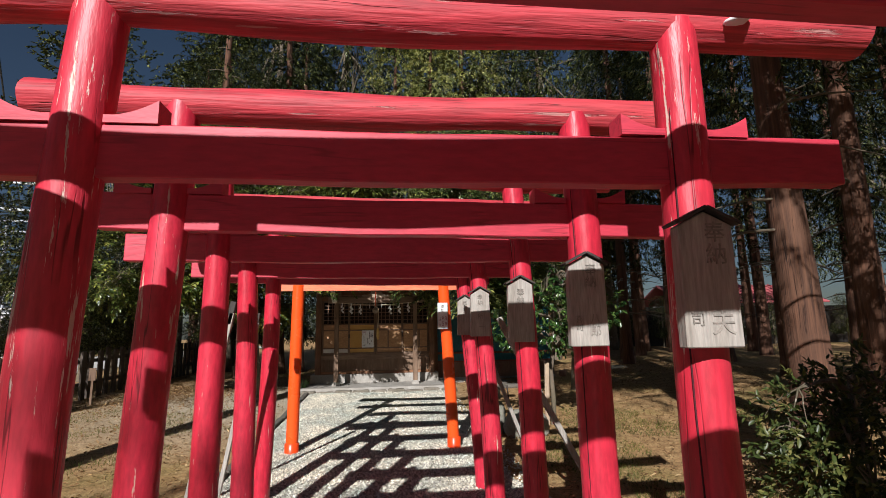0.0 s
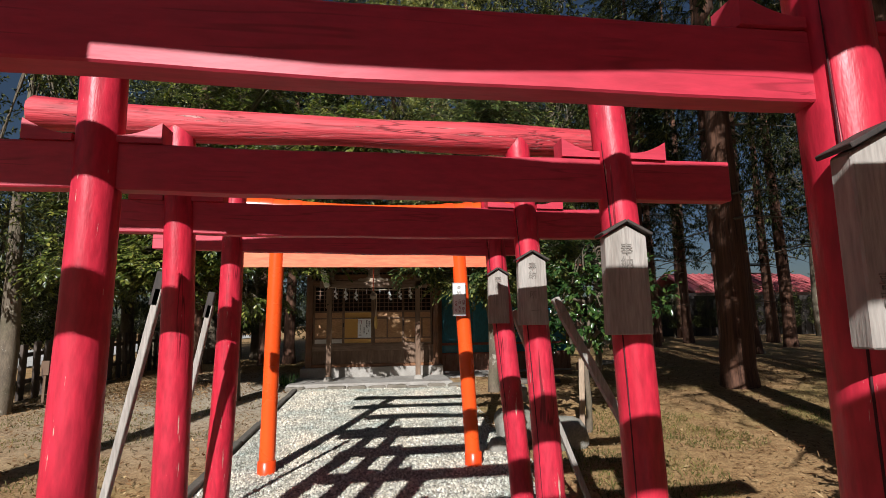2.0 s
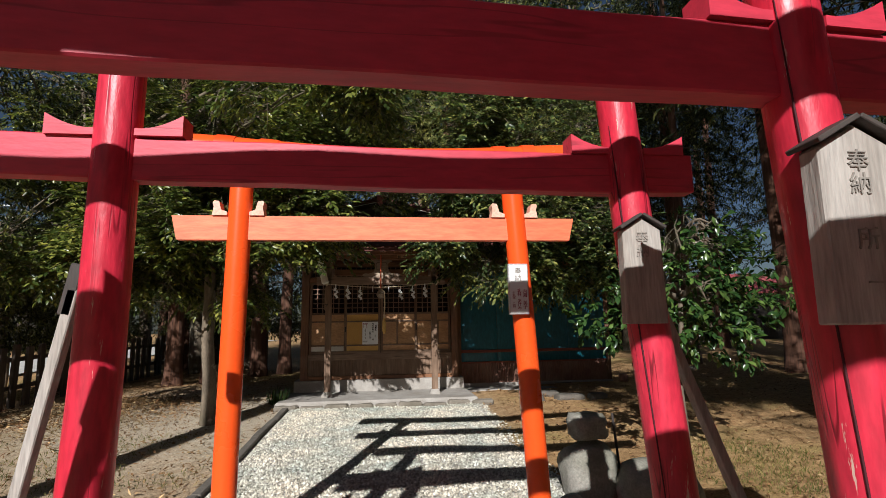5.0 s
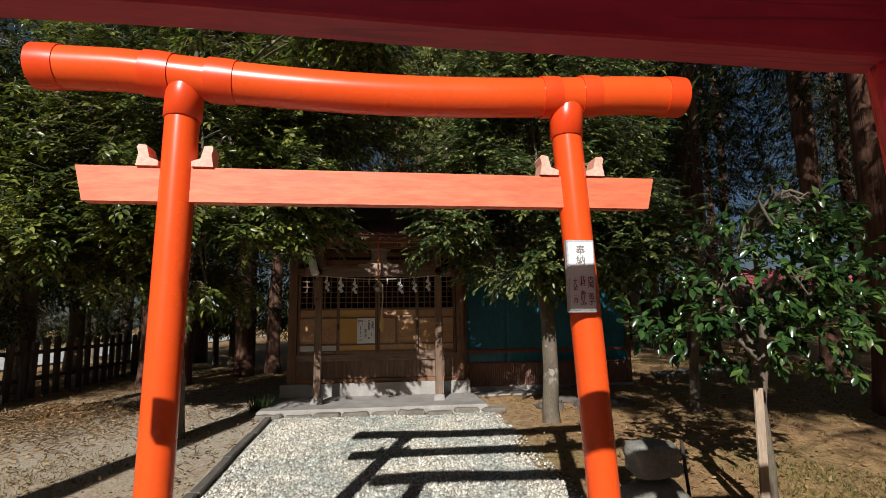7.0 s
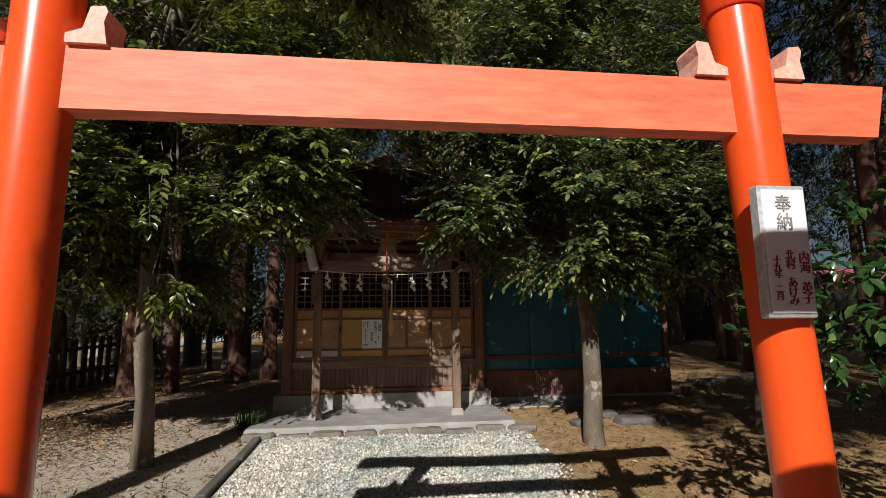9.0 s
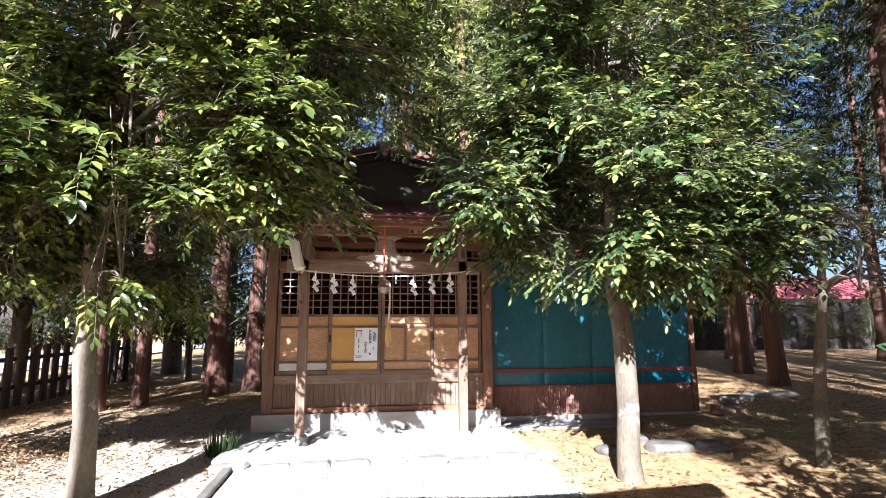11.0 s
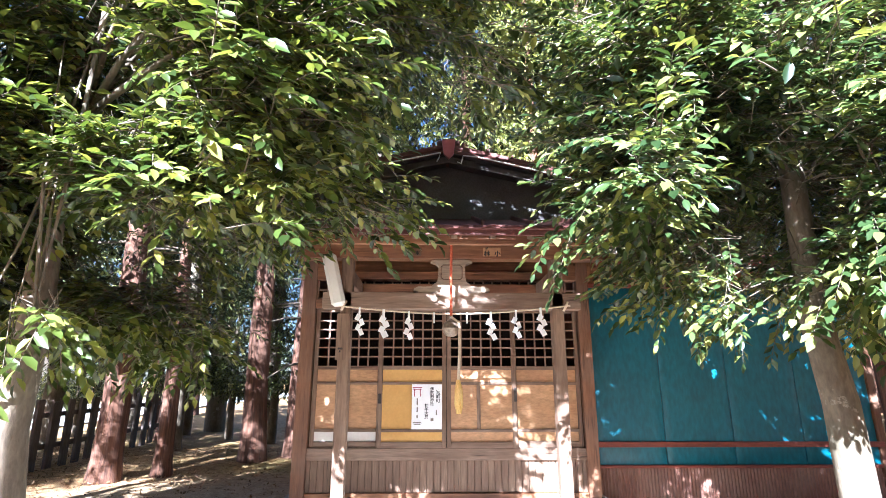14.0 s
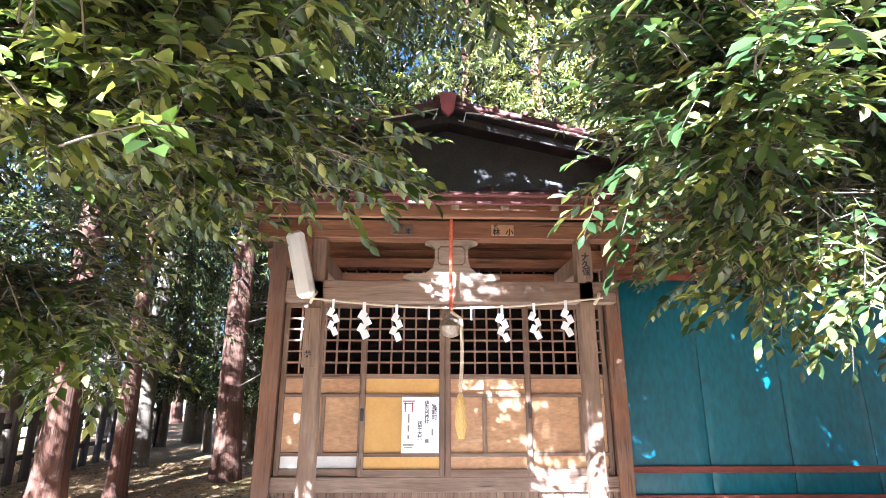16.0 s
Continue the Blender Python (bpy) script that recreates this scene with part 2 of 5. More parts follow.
M_leaf_shrub = leaf_mat("shrub_leaves", (0.03, 0.045, 0.014), (0.06, 0.085, 0.022), (0.15, 0.15, 0.05), 0.4, 0.25, 0.4)
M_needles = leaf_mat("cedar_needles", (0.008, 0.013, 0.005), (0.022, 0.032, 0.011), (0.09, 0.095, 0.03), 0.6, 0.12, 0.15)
# pale copy of the needles, with the sunlight put into the colour
M_needles_sunlit = leaf_mat("sunlit_tint_sprays", (0.09, 0.11, 0.03), (0.22, 0.24, 0.08), (0.42, 0.4, 0.17), 0.55, 0.3, 0.3)
M_litter = leaf_mat("fallen_leaves", (0.12, 0.06, 0.03), (0.26, 0.15, 0.075), (0.42, 0.3, 0.17), 0.7, 0.1, 0.2)
M_grass = leaf_mat("short_grass", (0.07, 0.085, 0.02), (0.14, 0.14, 0.04), (0.25, 0.22, 0.09), 0.6, 0.3, 0.2)
M_iron_roof = surface("far_red_roof", (0.42, 0.09, 0.1), (0.5, 0.14, 0.14), 1.5, rough=0.5, bump=0.05, fine=8)
M_farwall = surface("far_white_wall", (0.62, 0.6, 0.58), (0.7, 0.68, 0.66), 0.6, rough=0.8, bump=0.02, fine=6)
M_farroof = surface("far_green_roof", (0.06, 0.11, 0.09), (0.09, 0.15, 0.12), 0.6, rough=0.7, bump=0.02, fine=6)
M_farglass = surface("far_window_glass", (0.04, 0.05, 0.06), (0.07, 0.08, 0.1), 0.6, rough=0.15, bump=0)
M_steel = surface("galvanised_steel", (0.35, 0.36, 0.37), (0.45, 0.46, 0.47), 3, rough=0.5, bump=0.02, metal=0.5)
M_wire = surface("black_cable", (0.02, 0.02, 0.022), (0.03, 0.03, 0.03), 3, rough=0.6, bump=0)


def ground_mat(name, gravel):
    m = bpy.data.materials.new(name)
    m.use_nodes = True
    nt = m.node_tree
    p = nt.nodes["Principled BSDF"]
    co = nt.nodes.new("ShaderNodeTexCoord").outputs["Object"]
    if gravel:
        v = nt.nodes.new("ShaderNodeTexVoronoi")
        v.inputs["Scale"].default_value = 42
        nt.links.new(co, v.inputs["Vector"])
        sep = nt.nodes.new("ShaderNodeSeparateColor")
        nt.links.new(v.outputs["Color"], sep.inputs[0])
        col = ramp_node(nt, sep.outputs[0], [(0, (0.17, 0.16, 0.14)), (0.5, (0.48, 0.45, 0.4)), (1, (0.74, 0.71, 0.65))])
        h = v.outputs["Distance"]
    else:
        a = noise_node(nt, co, 0.55, 6)
        b = noise_node(nt, co, 7, 6, rough=0.7)
        c = noise_node(nt, co, 55, 4, rough=0.7)
        col = ramp_node(nt, b, [(0.3, (0.22, 0.128, 0.062)), (0.5, (0.4, 0.25, 0.122)), (0.7, (0.54, 0.365, 0.19))])
        col = mix_node(nt, ramp_node(nt, a, [(0.5, (0, 0, 0)), (0.66, (0.5, 0.5, 0.5))]), col, (0.29, 0.25, 0.085))
        # pale trodden earth, lightened further to stand in for the sun patch
        wear_and_sun = nt.nodes.new("ShaderNodeTexGradient")
        wear_and_sun.gradient_type = "SPHERICAL"
        wm = nt.nodes.new("ShaderNodeMapping")
        wm.vector_type = "TEXTURE"
        wm.inputs["Location"].default_value, wm.inputs["Scale"].default_value = (-2.6, 12.2, 0.3), (5.0, 5.5, 9)
        nt.links.new(co, wm.inputs[0])
        nt.links.new(wm.outputs[0], wear_and_sun.inputs[0])
        trod_and_sun = mix_node(nt, 1.0, wear_and_sun.outputs["Color"], ramp_node(nt, b, [(0.25, (0.5, 0.5, 0.5)), (0.6, (1.6, 1.6, 1.6))]), "MULTIPLY")
        col = mix_node(nt, trod_and_sun, col, (0.5, 0.43, 0.34))
        col = mix_node(nt, 1.0, col, ramp_node(nt, c, [(0.3, (0.5, 0.5, 0.5)), (0.62, (1.25, 1.22, 1.15))]), "MULTIPLY")
        h = c
    nt.links.new(col, p.inputs["Base Color"])
    p.inputs["Roughness"].default_value, p.inputs["Specular IOR Level"].default_value = 0.95, 0.15
    bn = nt.nodes.new("ShaderNodeBump")
    bn.inputs["Strength"].default_value, bn.inputs["Distance"].default_value = 0.7, 0.02
    nt.links.new(h, bn.inputs["Height"])
    nt.links.new(bn.outputs[0], p.inputs["Normal"])
    return m


M_earth = ground_mat("leaf_strewn_earth", False)
M_gravel = ground_mat("gravel_bed", True)
M_pebble = leaf_mat("pebbles", (0.26, 0.24, 0.21), (0.62, 0.585, 0.53), (0.86, 0.83, 0.78), 0.85, 0.0, 0.2)


# ---- mesh helpers ----
def thing(name, label, category, at=(0, 0, 0), group="", kind=""):
    ob = new(name)
    ob.empty_display_size = 0.1
    ob.location = at
    bpy.context.view_layer.update()
    return tagged(ob, label, category, group, kind)


def part(name, bm, material, parent=None, label="", smooth=False):
    me = bm
    if isinstance(bm, bmesh.types.BMesh):
        me = bpy.data.meshes.new(name)
        bm.normal_update()
        bm.to_mesh(me)
        bm.free()
    if not me.materials:
        me.materials.append(material)
    if smooth:
        me.polygons.foreach_set("use_smooth", [True] * len(me.polygons))
    ob = new(name, me)
    if parent is not None:
        ob.parent = parent
        if parent.parent is None:
            ob.matrix_parent_inverse = Matrix.Translation(-parent.location)
    return tagged(ob, label)


def add_box(bm, c, s, rot=None, bevel=0.004):
    """A box of size s round c, with its edges eased."""
    r = bmesh.ops.create_cube(bm, size=1.0)
    vs = r["verts"]
    bmesh.ops.scale(bm, vec=s, verts=vs)
    if bevel:
        es = list({e for v in vs for e in v.link_edges})
        b = bmesh.ops.bevel(bm, geom=es, offset=min(bevel, min(s) * 0.3), segments=1, affect="EDGES")
        vs = list({v for v in b["verts"]} | {v for v in vs if v.is_valid})
    m = Matrix.Translation(c) @ (rot.to_4x4() if rot else Matrix())
    bmesh.ops.transform(bm, matrix=m, verts=vs)
    return vs


def box(c, s, rot=None, bevel=0.004):
    bm = bmesh.new()
    add_box(bm, c, s, rot, bevel)
    return bm


def span(a, b, c0, c1, d0, d1, bevel=0.004):
    """A box from x a..b, y c0..c1, z d0..d1."""
    return box(((a + b) / 2, (c0 + c1) / 2, (d0 + d1) / 2), (abs(b - a), abs(c1 - c0), abs(d1 - d0)), None, bevel)


def add_tube(bm, pts, radii, sides=12, caps=True, wob=0.0, seed=0):
    """A tube along points, with a radius for each."""
    pts = [Vector(p) for p in pts]
    rings = []
    ref = None
    for i, p in enumerate(pts):
        d = (pts[min(i + 1, len(pts) - 1)] - pts[max(i - 1, 0)]).normalized()
        if ref is None:
            ref = d.orthogonal().normalized()
        u = (ref - d * ref.dot(d)).normalized()
        ref = u
        v = d.cross(u)
        ring = []
        for k in range(sides):
            a = 2 * math.pi * k / sides
            rad = radii[i]
            if wob:
                rad *= 1 + wob * noise.noise(Vector((math.cos(a) * 1.5, math.sin(a) * 1.5, i * 0.35 + seed * 7.3)))
            ring.append(bm.verts.new(p + (u * math.cos(a) + v * math.sin(a)) * rad))
        rings.append(ring)
    for r0, r1 in zip(rings, rings[1:]):
        for k in range(sides):
            f = bm.faces.new((r0[k], r0[(k + 1) % sides], r1[(k + 1) % sides], r1[k]))
            f.smooth = True
    if caps:
        bm.faces.new([bm.verts.new(w.co) for w in reversed(rings[0])])
        bm.faces.new([bm.verts.new(w.co) for w in rings[-1]])
    return bm


def tube(pts, radii, sides=12, **k):
    if isinstance(radii, (int, float)):
        radii = [radii] * len(pts)
    return add_tube(bmesh.new(), pts, radii, sides, **k)


def prism(outline, y0, y1):
    """An outline in x and z, drawn out from y0 to y1."""
    bm = bmesh.new()
    a = [bm.verts.new((x, y0, z)) for x, z in outline]
    b = [bm.verts.new((x, y1, z)) for x, z in outline]
    bm.faces.new(a)
    bm.faces.new(list(reversed(b)))
    n = len(outline)
    for i in range(n):
        bm.faces.new((a[i], b[i], b[(i + 1) % n], a[(i + 1) % n]))
    bmesh.ops.recalc_face_normals(bm, faces=bm.faces)
    return bm


def np_mesh(name, verts, faces, material, smooth=False):
    """A mesh from arrays: verts (n, 3), faces (m, k)."""
    me = bpy.data.meshes.new(name)
    n, (m, k) = len(verts), faces.shape
    me.vertices.add(n)
    me.vertices.foreach_set("co", verts.astype(np.float32).ravel())
    me.loops.add(m * k)
    me.loops.foreach_set("vertex_index", faces.astype(np.int32).ravel())
    me.polygons.add(m)
    me.polygons.foreach_set("loop_start", np.arange(0, m * k, k, dtype=np.int32))
    me.polygons.foreach_set("loop_total", np.full(m, k, dtype=np.int32))
    me.update(calc_edges=True)
    if smooth:
        me.polygons.foreach_set("use_smooth", [True] * m)
    me.materials.append(material)
    return me


def unit(a):
    return a / np.maximum(np.linalg.norm(a, axis=1, keepdims=True), 1e-6)


def leaves(base, way, up, length, width, fold=0.18, curl=0.15, fine=True):
    """Leaves as folded, curled blades: arrays of verts and triangles."""
    way = unit(way)
    side = unit(np.cross(way, up))
    nor = np.cross(side, way)
    n = len(base)
    L, W = length[:, None], width[:, None]
    if fine:
        spec = [(0, 0, 0), (0.3, 0.42, 1), (0.3, 0, 0), (0.3, -0.42, 1), (0.65, 0.46, 1), (0.65, 0, 0), (0.65, -0.46, 1), (1, 0, 0)]
        tri = [(0, 2, 1), (0, 3, 2), (1, 2, 5), (1, 5, 4), (2, 3, 6), (2, 6, 5), (4, 5, 7), (5, 6, 7)]
    else:
        spec = [(0, 0, 0), (0.45, 0.5, 1), (1, 0, 0), (0.45, -0.5, 1)]
        tri = [(0, 2, 1), (0, 3, 2)]
    vs = [base + way * L * a + side * W * b + nor * (W * fold * c - L * curl * a * a) for a, b, c in spec]
    v = np.stack(vs, 1).reshape(-1, 3)
    f = (np.arange(n)[:, None, None] * len(spec) + np.array(tri)[None]).reshape(-1, 3)
    return v, f


def sprigs(pos, out, per, twig, length, width, rng, droop=0.4, spread=0.9, fine=True, fold=0.18):
    """Sprigs of leaves: at every place a short twig along out, with per leaves that stand off it."""
    n = len(pos)
    out = unit(out)
    s = np.tile(np.linspace(0.1, 1, per), n)[:, None]
    b = np.repeat(pos, per, 0) + np.repeat(out, per, 0) * s * twig
    rnd = rng.normal(size=(n * per, 3))
    way = np.repeat(out, per, 0) + rnd * spread * 0.6 + np.array([0, 0, -droop])
    up = np.tile([-0.15, -0.5, 1.0], (n * per, 1)) + rng.normal(size=(n * per, 3)) * 0.35
    ln = length * rng.uniform(0.65, 1.2, n * per)
    return leaves(b, way, up, ln, ln * width, fold, 0.15, fine)


def sprays(pos, out, per, twig, length, width, rng, droop=0.3, fine=True, fold=0.18):
    """Flat layered sprays: at every place a twig, nearly level, with leaves to either side and one at its tip. Leaves, then twigs."""
    n = len(pos)
    o = unit(out * np.array([1, 1, 0.3]) + rng.normal(0, 0.32, (n, 3)) + np.array([0, 0, -0.1]))
    side = unit(np.cross(o, np.array([0, 0, 1.0])))
    size = rng.uniform(0.78, 1.2, n)
    s = np.tile(np.linspace(0.08, 1, per), n)
    sign = np.tile(np.where(np.arange(per) % 2, 1.0, -1.0), n) * np.where(s > 0.97, 0.1, 1)
    O, S, Q = (np.repeat(a, per, 0) for a in (o, side, size))
    sag = np.zeros((n * per, 3))
    sag[:, 2] = -0.18 * twig * s ** 2
    b = np.repeat(pos, per, 0) + O * (s * Q * twig)[:, None] + sag
    way = O * (0.45 + 0.5 * s)[:, None] + S * (0.85 * sign)[:, None] + rng.normal(0, 0.2, (n * per, 3)) + np.array([0, 0, -droop])
    up = np.array([-0.2, -0.6, 1.0]) + rng.normal(0, 0.32, (n * per, 3))
    ln = length * Q * rng.uniform(0.75, 1.15, n * per)
    v, f = leaves(b, way, up, ln, ln * width, fold, 0.16, fine)
    k = np.linspace(-0.5, 1, 4)
    mid = pos[:, None] + o[:, None] * (k[None, :, None] * size[:, None, None] * twig)
    mid[:, :, 2] -= 0.18 * twig * np.maximum(k, 0) ** 2
    ring = np.stack([side, -0.5 * side + [0, 0, 0.8], -0.5 * side - [0, 0, 0.8]], 1)
    tv = mid[:, :, None] + ring[:, None] * np.array([0.0045, 0.004, 0.003, 0.0015])[None, :, None, None]
    q = np.array([(r * 3 + j, r * 3 + (j + 1) % 3, r * 3 + 3 + (j + 1) % 3, r * 3 + 3 + j) for r in range(3) for j in range(3)])
    tf = (np.arange(n)[:, None, None] * 12 + q[None]).reshape(-1, 4)
    return v, f, tv.reshape(-1, 3), tf


def gz(x, y):
    """The height of the ground: it rises gently towards the shrine and a little to the east."""
    return 0.03 * min(max(y - 5.0, 0), 9) + 0.012 * min(max(y - 14, 0), 20) + 0.025 * min(max(x - 3.0, 0), 6)


def gz_np(x, y):
    return 0.03 * np.clip(y - 5.0, 0, 9) + 0.012 * np.clip(y - 14, 0, 20) + 0.025 * np.clip(x - 3.0, 0, 6)


# ---- ground, path ----
def axis(lo, hi, step, far):
    a = np.arange(lo, hi + step / 2, step)
    return np.concatenate([-np.array(far[::-1]) + lo, a, np.array(far) + hi])


gx, gy = axis(-12, 16, 0.25, [2, 6, 15, 40, 120, 400]), axis(-8, 26, 0.25, [2, 6, 15, 40, 120, 400])
X, Y = np.meshgrid(gx, gy)
lump = np.zeros_like(X)
for i, j in np.ndindex(X.shape):
    if -13 < X[i, j] < 17 and -9 < Y[i, j] < 27:
        lump[i, j] = 0.035 * noise.noise(Vector((X[i, j] * 0.8, Y[i, j] * 0.8, 0))) + 0.015 * noise.noise(Vector((X[i, j] * 3, Y[i, j] * 3, 3)))
flat = np.clip((np.abs(X) - 1.5) / 0.6, 0, 1)
Z = gz_np(X, Y) + lump * flat - 0.03 * (1 - flat)
idx = np.arange(X.size).reshape(X.shape)
quads = np.stack([idx[:-1, :-1], idx[:-1, 1:], idx[1:, 1:], idx[1:, :-1]], -1).reshape(-1, 4)
ground = new("ground", np_mesh("ground", np.stack([X, Y, Z], -1).reshape(-1, 3), quads, M_earth, True))
tagged(ground, "brown bare earth with thin grass and fallen leaves", "ground", kind="structure")

# sunlit lane beyond the picket fence
lx, ly = np.meshgrid(np.linspace(-17.5, -11.0, 8), np.linspace(2, 60, 30))
lz = gz_np(lx, ly) + 0.06
idx = np.arange(lx.size).reshape(lx.shape)
quads = np.stack([idx[:-1, :-1], idx[:-1, 1:], idx[1:, 1:], idx[1:, :-1]], -1).reshape(-1, 4)
tagged(new("road", np_mesh("road", np.stack([lx, ly, lz], -1).reshape(-1, 3), quads, M_lane, True)), "pale sunlit concrete lane beyond the fence", "road", kind="structure")

PX0, PX1, PY0, PY1 = -1.68, 1.5, -7.0, 12.75
ys = np.linspace(PY0, PY1, 80)
xs = np.linspace(PX0, PX1, 22)
X, Y = np.meshgrid(xs, ys)
X = X + np.where(X > 1.2, 0.12 * np.sin(Y * 1.7) + 0.06 * np.sin(Y * 4.1), 0)
Z = gz_np(X, Y) + 0.012 * np.sin(X * 2.1 + 0.5) * np.cos(Y * 1.3) + 0.008
idx = np.arange(X.size).reshape(X.shape)
quads = np.stack([idx[:-1, :-1], idx[:-1, 1:], idx[1:, 1:], idx[1:, :-1]], -1).reshape(-1, 4)
path = new("pavement_gravel", np_mesh("pavement_gravel", np.stack([X, Y, Z], -1).reshape(-1, 3), quads, M_gravel, True))
tagged(path, "pale grey gravel path to the shrine", "path", kind="structure")

rng = np.random.default_rng(4)
n = 52000
px = rng.uniform(PX0 + 0.03, PX1 + 0.12, n)
py = rng.uniform(4.6, PY1 + 0.1, n)
keep = (px < 1.42) | (rng.random(n) < 0.35)
px, py = px[keep], py[keep]
n = len(px)
ctr = np.stack([px, py, gz_np(px, py) + 0.012 * np.sin(px * 2.1 + 0.5) * np.cos(py * 1.3) + 0.012], 1)
oc = np.array([(1, 0, 0), (0, 1, 0), (-1, 0, 0), (0, -1, 0), (0, 0, 1), (0, 0, -1)], float)
of = np.array([(0, 1, 4), (1, 2, 4), (2, 3, 4), (3, 0, 4)])
sz = rng.uniform(0.009, 0.021, n)[:, None, None] * rng.uniform(0.6, 1.2, (n, 1, 3))
an = rng.uniform(0, 6.28, n)
rot = np.zeros((n, 3, 3))
rot[:, 0, 0], rot[:, 0, 1], rot[:, 1, 0], rot[:, 1, 1], rot[:, 2, 2] = np.cos(an), -np.sin(an), np.sin(an), np.cos(an), 1
rot[:, 2, 0] = rng.normal(0, 0.3, n)
rot[:, 2, 1] = rng.normal(0, 0.3, n)
v = ctr[:, None] + np.einsum("nij,nkj->nki", rot, oc[None, :5] * sz)
f = np.arange(n)[:, None, None] * 5 + of[None]
tagged(new("gravel", np_mesh("gravel", v.reshape(-1, 3), f.reshape(-1, 3), M_pebble)), "loose pale grey and white crushed gravel on the path", "gravel", kind="stuff")

kerb = thing("kerb", "dark old timber kerb along the gravel path", "kerb", (-1.75, 7, 0.1), kind="structure")
for k in range(11):
    y0 = 1.0 + k * 1.06
    part("kerb_length", box((-1.75 + 0.01 * (k % 3), y0 + 0.52, gz(-1.7, y0 + 0.5) + 0.005), (0.1, 1.04, 0.1), Euler((0.036 if y0 > 4.6 else 0, 0, 0.012 * (-1) ** k)).to_matrix(), 0.012), M_kerb, kerb)


def scatter(n, x0, x1, y0, y1, avoid_path, rng):
    p = np.stack([rng.uniform(x0, x1, n), rng.uniform(y0, y1, n)], 1)
    if avoid_path:
        p = p[(p[:, 0] < -1.85) | (p[:, 0] > 1.55) | (p[:, 1] > 12.9)]
        p = p[~((np.abs(p[:, 0]) < 1.9) & (p[:, 1] > 12.5))]
        p = p[~((p[:, 0] > 1.3) & (p[:, 0] < 5.2) & (p[:, 1] > 13.9))]
    return p


rng = np.random.default_rng(7)
p = np.concatenate([scatter(17000, -9, -1.7, 4, 20, True, rng), scatter(17000, 1.3, 11, 4, 18, True, rng),
                    np.stack([rng.normal(-4.7, 0.85, 6000), rng.normal(12.7, 0.85, 6000)], 1)])
n = len(p)
heap = 0.26 * np.exp(-(((p[:, 0] + 4.7) / 1.0) ** 2 + ((p[:, 1] - 12.7) / 1.0) ** 2))
b = np.stack([p[:, 0], p[:, 1], gz_np(p[:, 0], p[:, 1]) + 0.018 + heap * rng.random(n)], 1)
way = np.stack([rng.normal(size=n), rng.normal(size=n), rng.normal(0, 0.25, n)], 1)
up = np.stack([rng.normal(0, 0.4, n), rng.normal(0, 0.4, n), np.ones(n)], 1)
v, f = leaves(b, way, up, rng.uniform(0.03, 0.085, n), rng.uniform(0.012, 0.03, n), 0.3, -0.15, False)
tagged(new("fallen_leaves", np_mesh("fallen_leaves", v, f, M_litter)), "dry brown fallen leaves scattered on the earth", "leaves", kind="stuff")
p = np.concatenate([scatter(16000, 1.9, 6.5, 4.5, 9.5, True, rng), scatter(9000, -7, -2, 5, 11, True, rng)])
p = p[[noise.noise(Vector((a * 0.7, c * 0.7, 9))) > -0.02 for a, c in p]]
n = len(p)
b = np.stack([p[:, 0], p[:, 1], gz_np(p[:, 0], p[:, 1]) + 0.0], 1)
way = np.stack([rng.normal(0, 0.5, n), rng.normal(0, 0.5, n), np.ones(n)], 1)
v, f = leaves(b, way, np.stack([rng.normal(size=n), rng.normal(size=n), np.zeros(n)], 1), rng.uniform(0.03, 0.07, n), rng.uniform(0.006, 0.01, n), 0.1, 0.2, False)
tagged(new("grass", np_mesh("grass", v, f, M_grass)), "thin short yellow-green grass on the bare earth", "grass", kind="stuff")


# ---- lettering ----
def lettering(body, size, at, material, parent, turn=0.0, gap=1.0, depth=0.002, bold=0.0):
    """Upright writing in columns, on a board that faces the walk; body's lines run down."""
    cu = bpy.data.curves.new("lettering", "FONT")
    cu.body, cu.size, cu.extrude, cu.offset, cu.space_line, cu.align_x, cu.align_y = "\n".join(body), size, depth, bold, gap, "CENTER", "CENTER"
    tmp = new("lettering_source", cu)
    bpy.context.view_layer.update()
    me = bpy.data.meshes.new_from_object(tmp.evaluated_get(bpy.context.evaluated_depsgraph_get()))
    bpy.data.objects.remove(tmp)
    me.transform(pose(*at, 90, 0, turn))
    me.materials.clear()
    return tagged(part("lettering", me, material, parent), kind="stuff")


# ---- gates ----
M_split = surface("dark_split", (0.05, 0.006, 0.01), (0.08, 0.01, 0.016), 8, rough=0.8)

def post_points(xt, xb, y, top, n=9, bow=0.012, seed=0):
    out = []
    for i in range(n):
        k = i / (n - 1)
        z = -0.12 + (top + 0.12) * k
        x = xb + (xt - xb) * (z / top) + bow * math.sin(k * 5 + seed)
        out.append((x, y + 0.006 * math.sin(k * 4 + seed * 2), z + gz(x, y) * (1 - k)))
    return out


def saddle(x, side, z, y, w=0.17, h=0.08, inner=0.03, thick=0.1):
    pts = [(x, z)] + [(x + side * w * k / 6, z + inner * (1 - k / 6) * 0.9 + (h * (k / 6) ** 1.7)) for k in range(0, 7)] + [(x + side * w, z)]
    return prism(pts if side > 0 else pts[::-1], y - thick / 2, y + thick / 2)


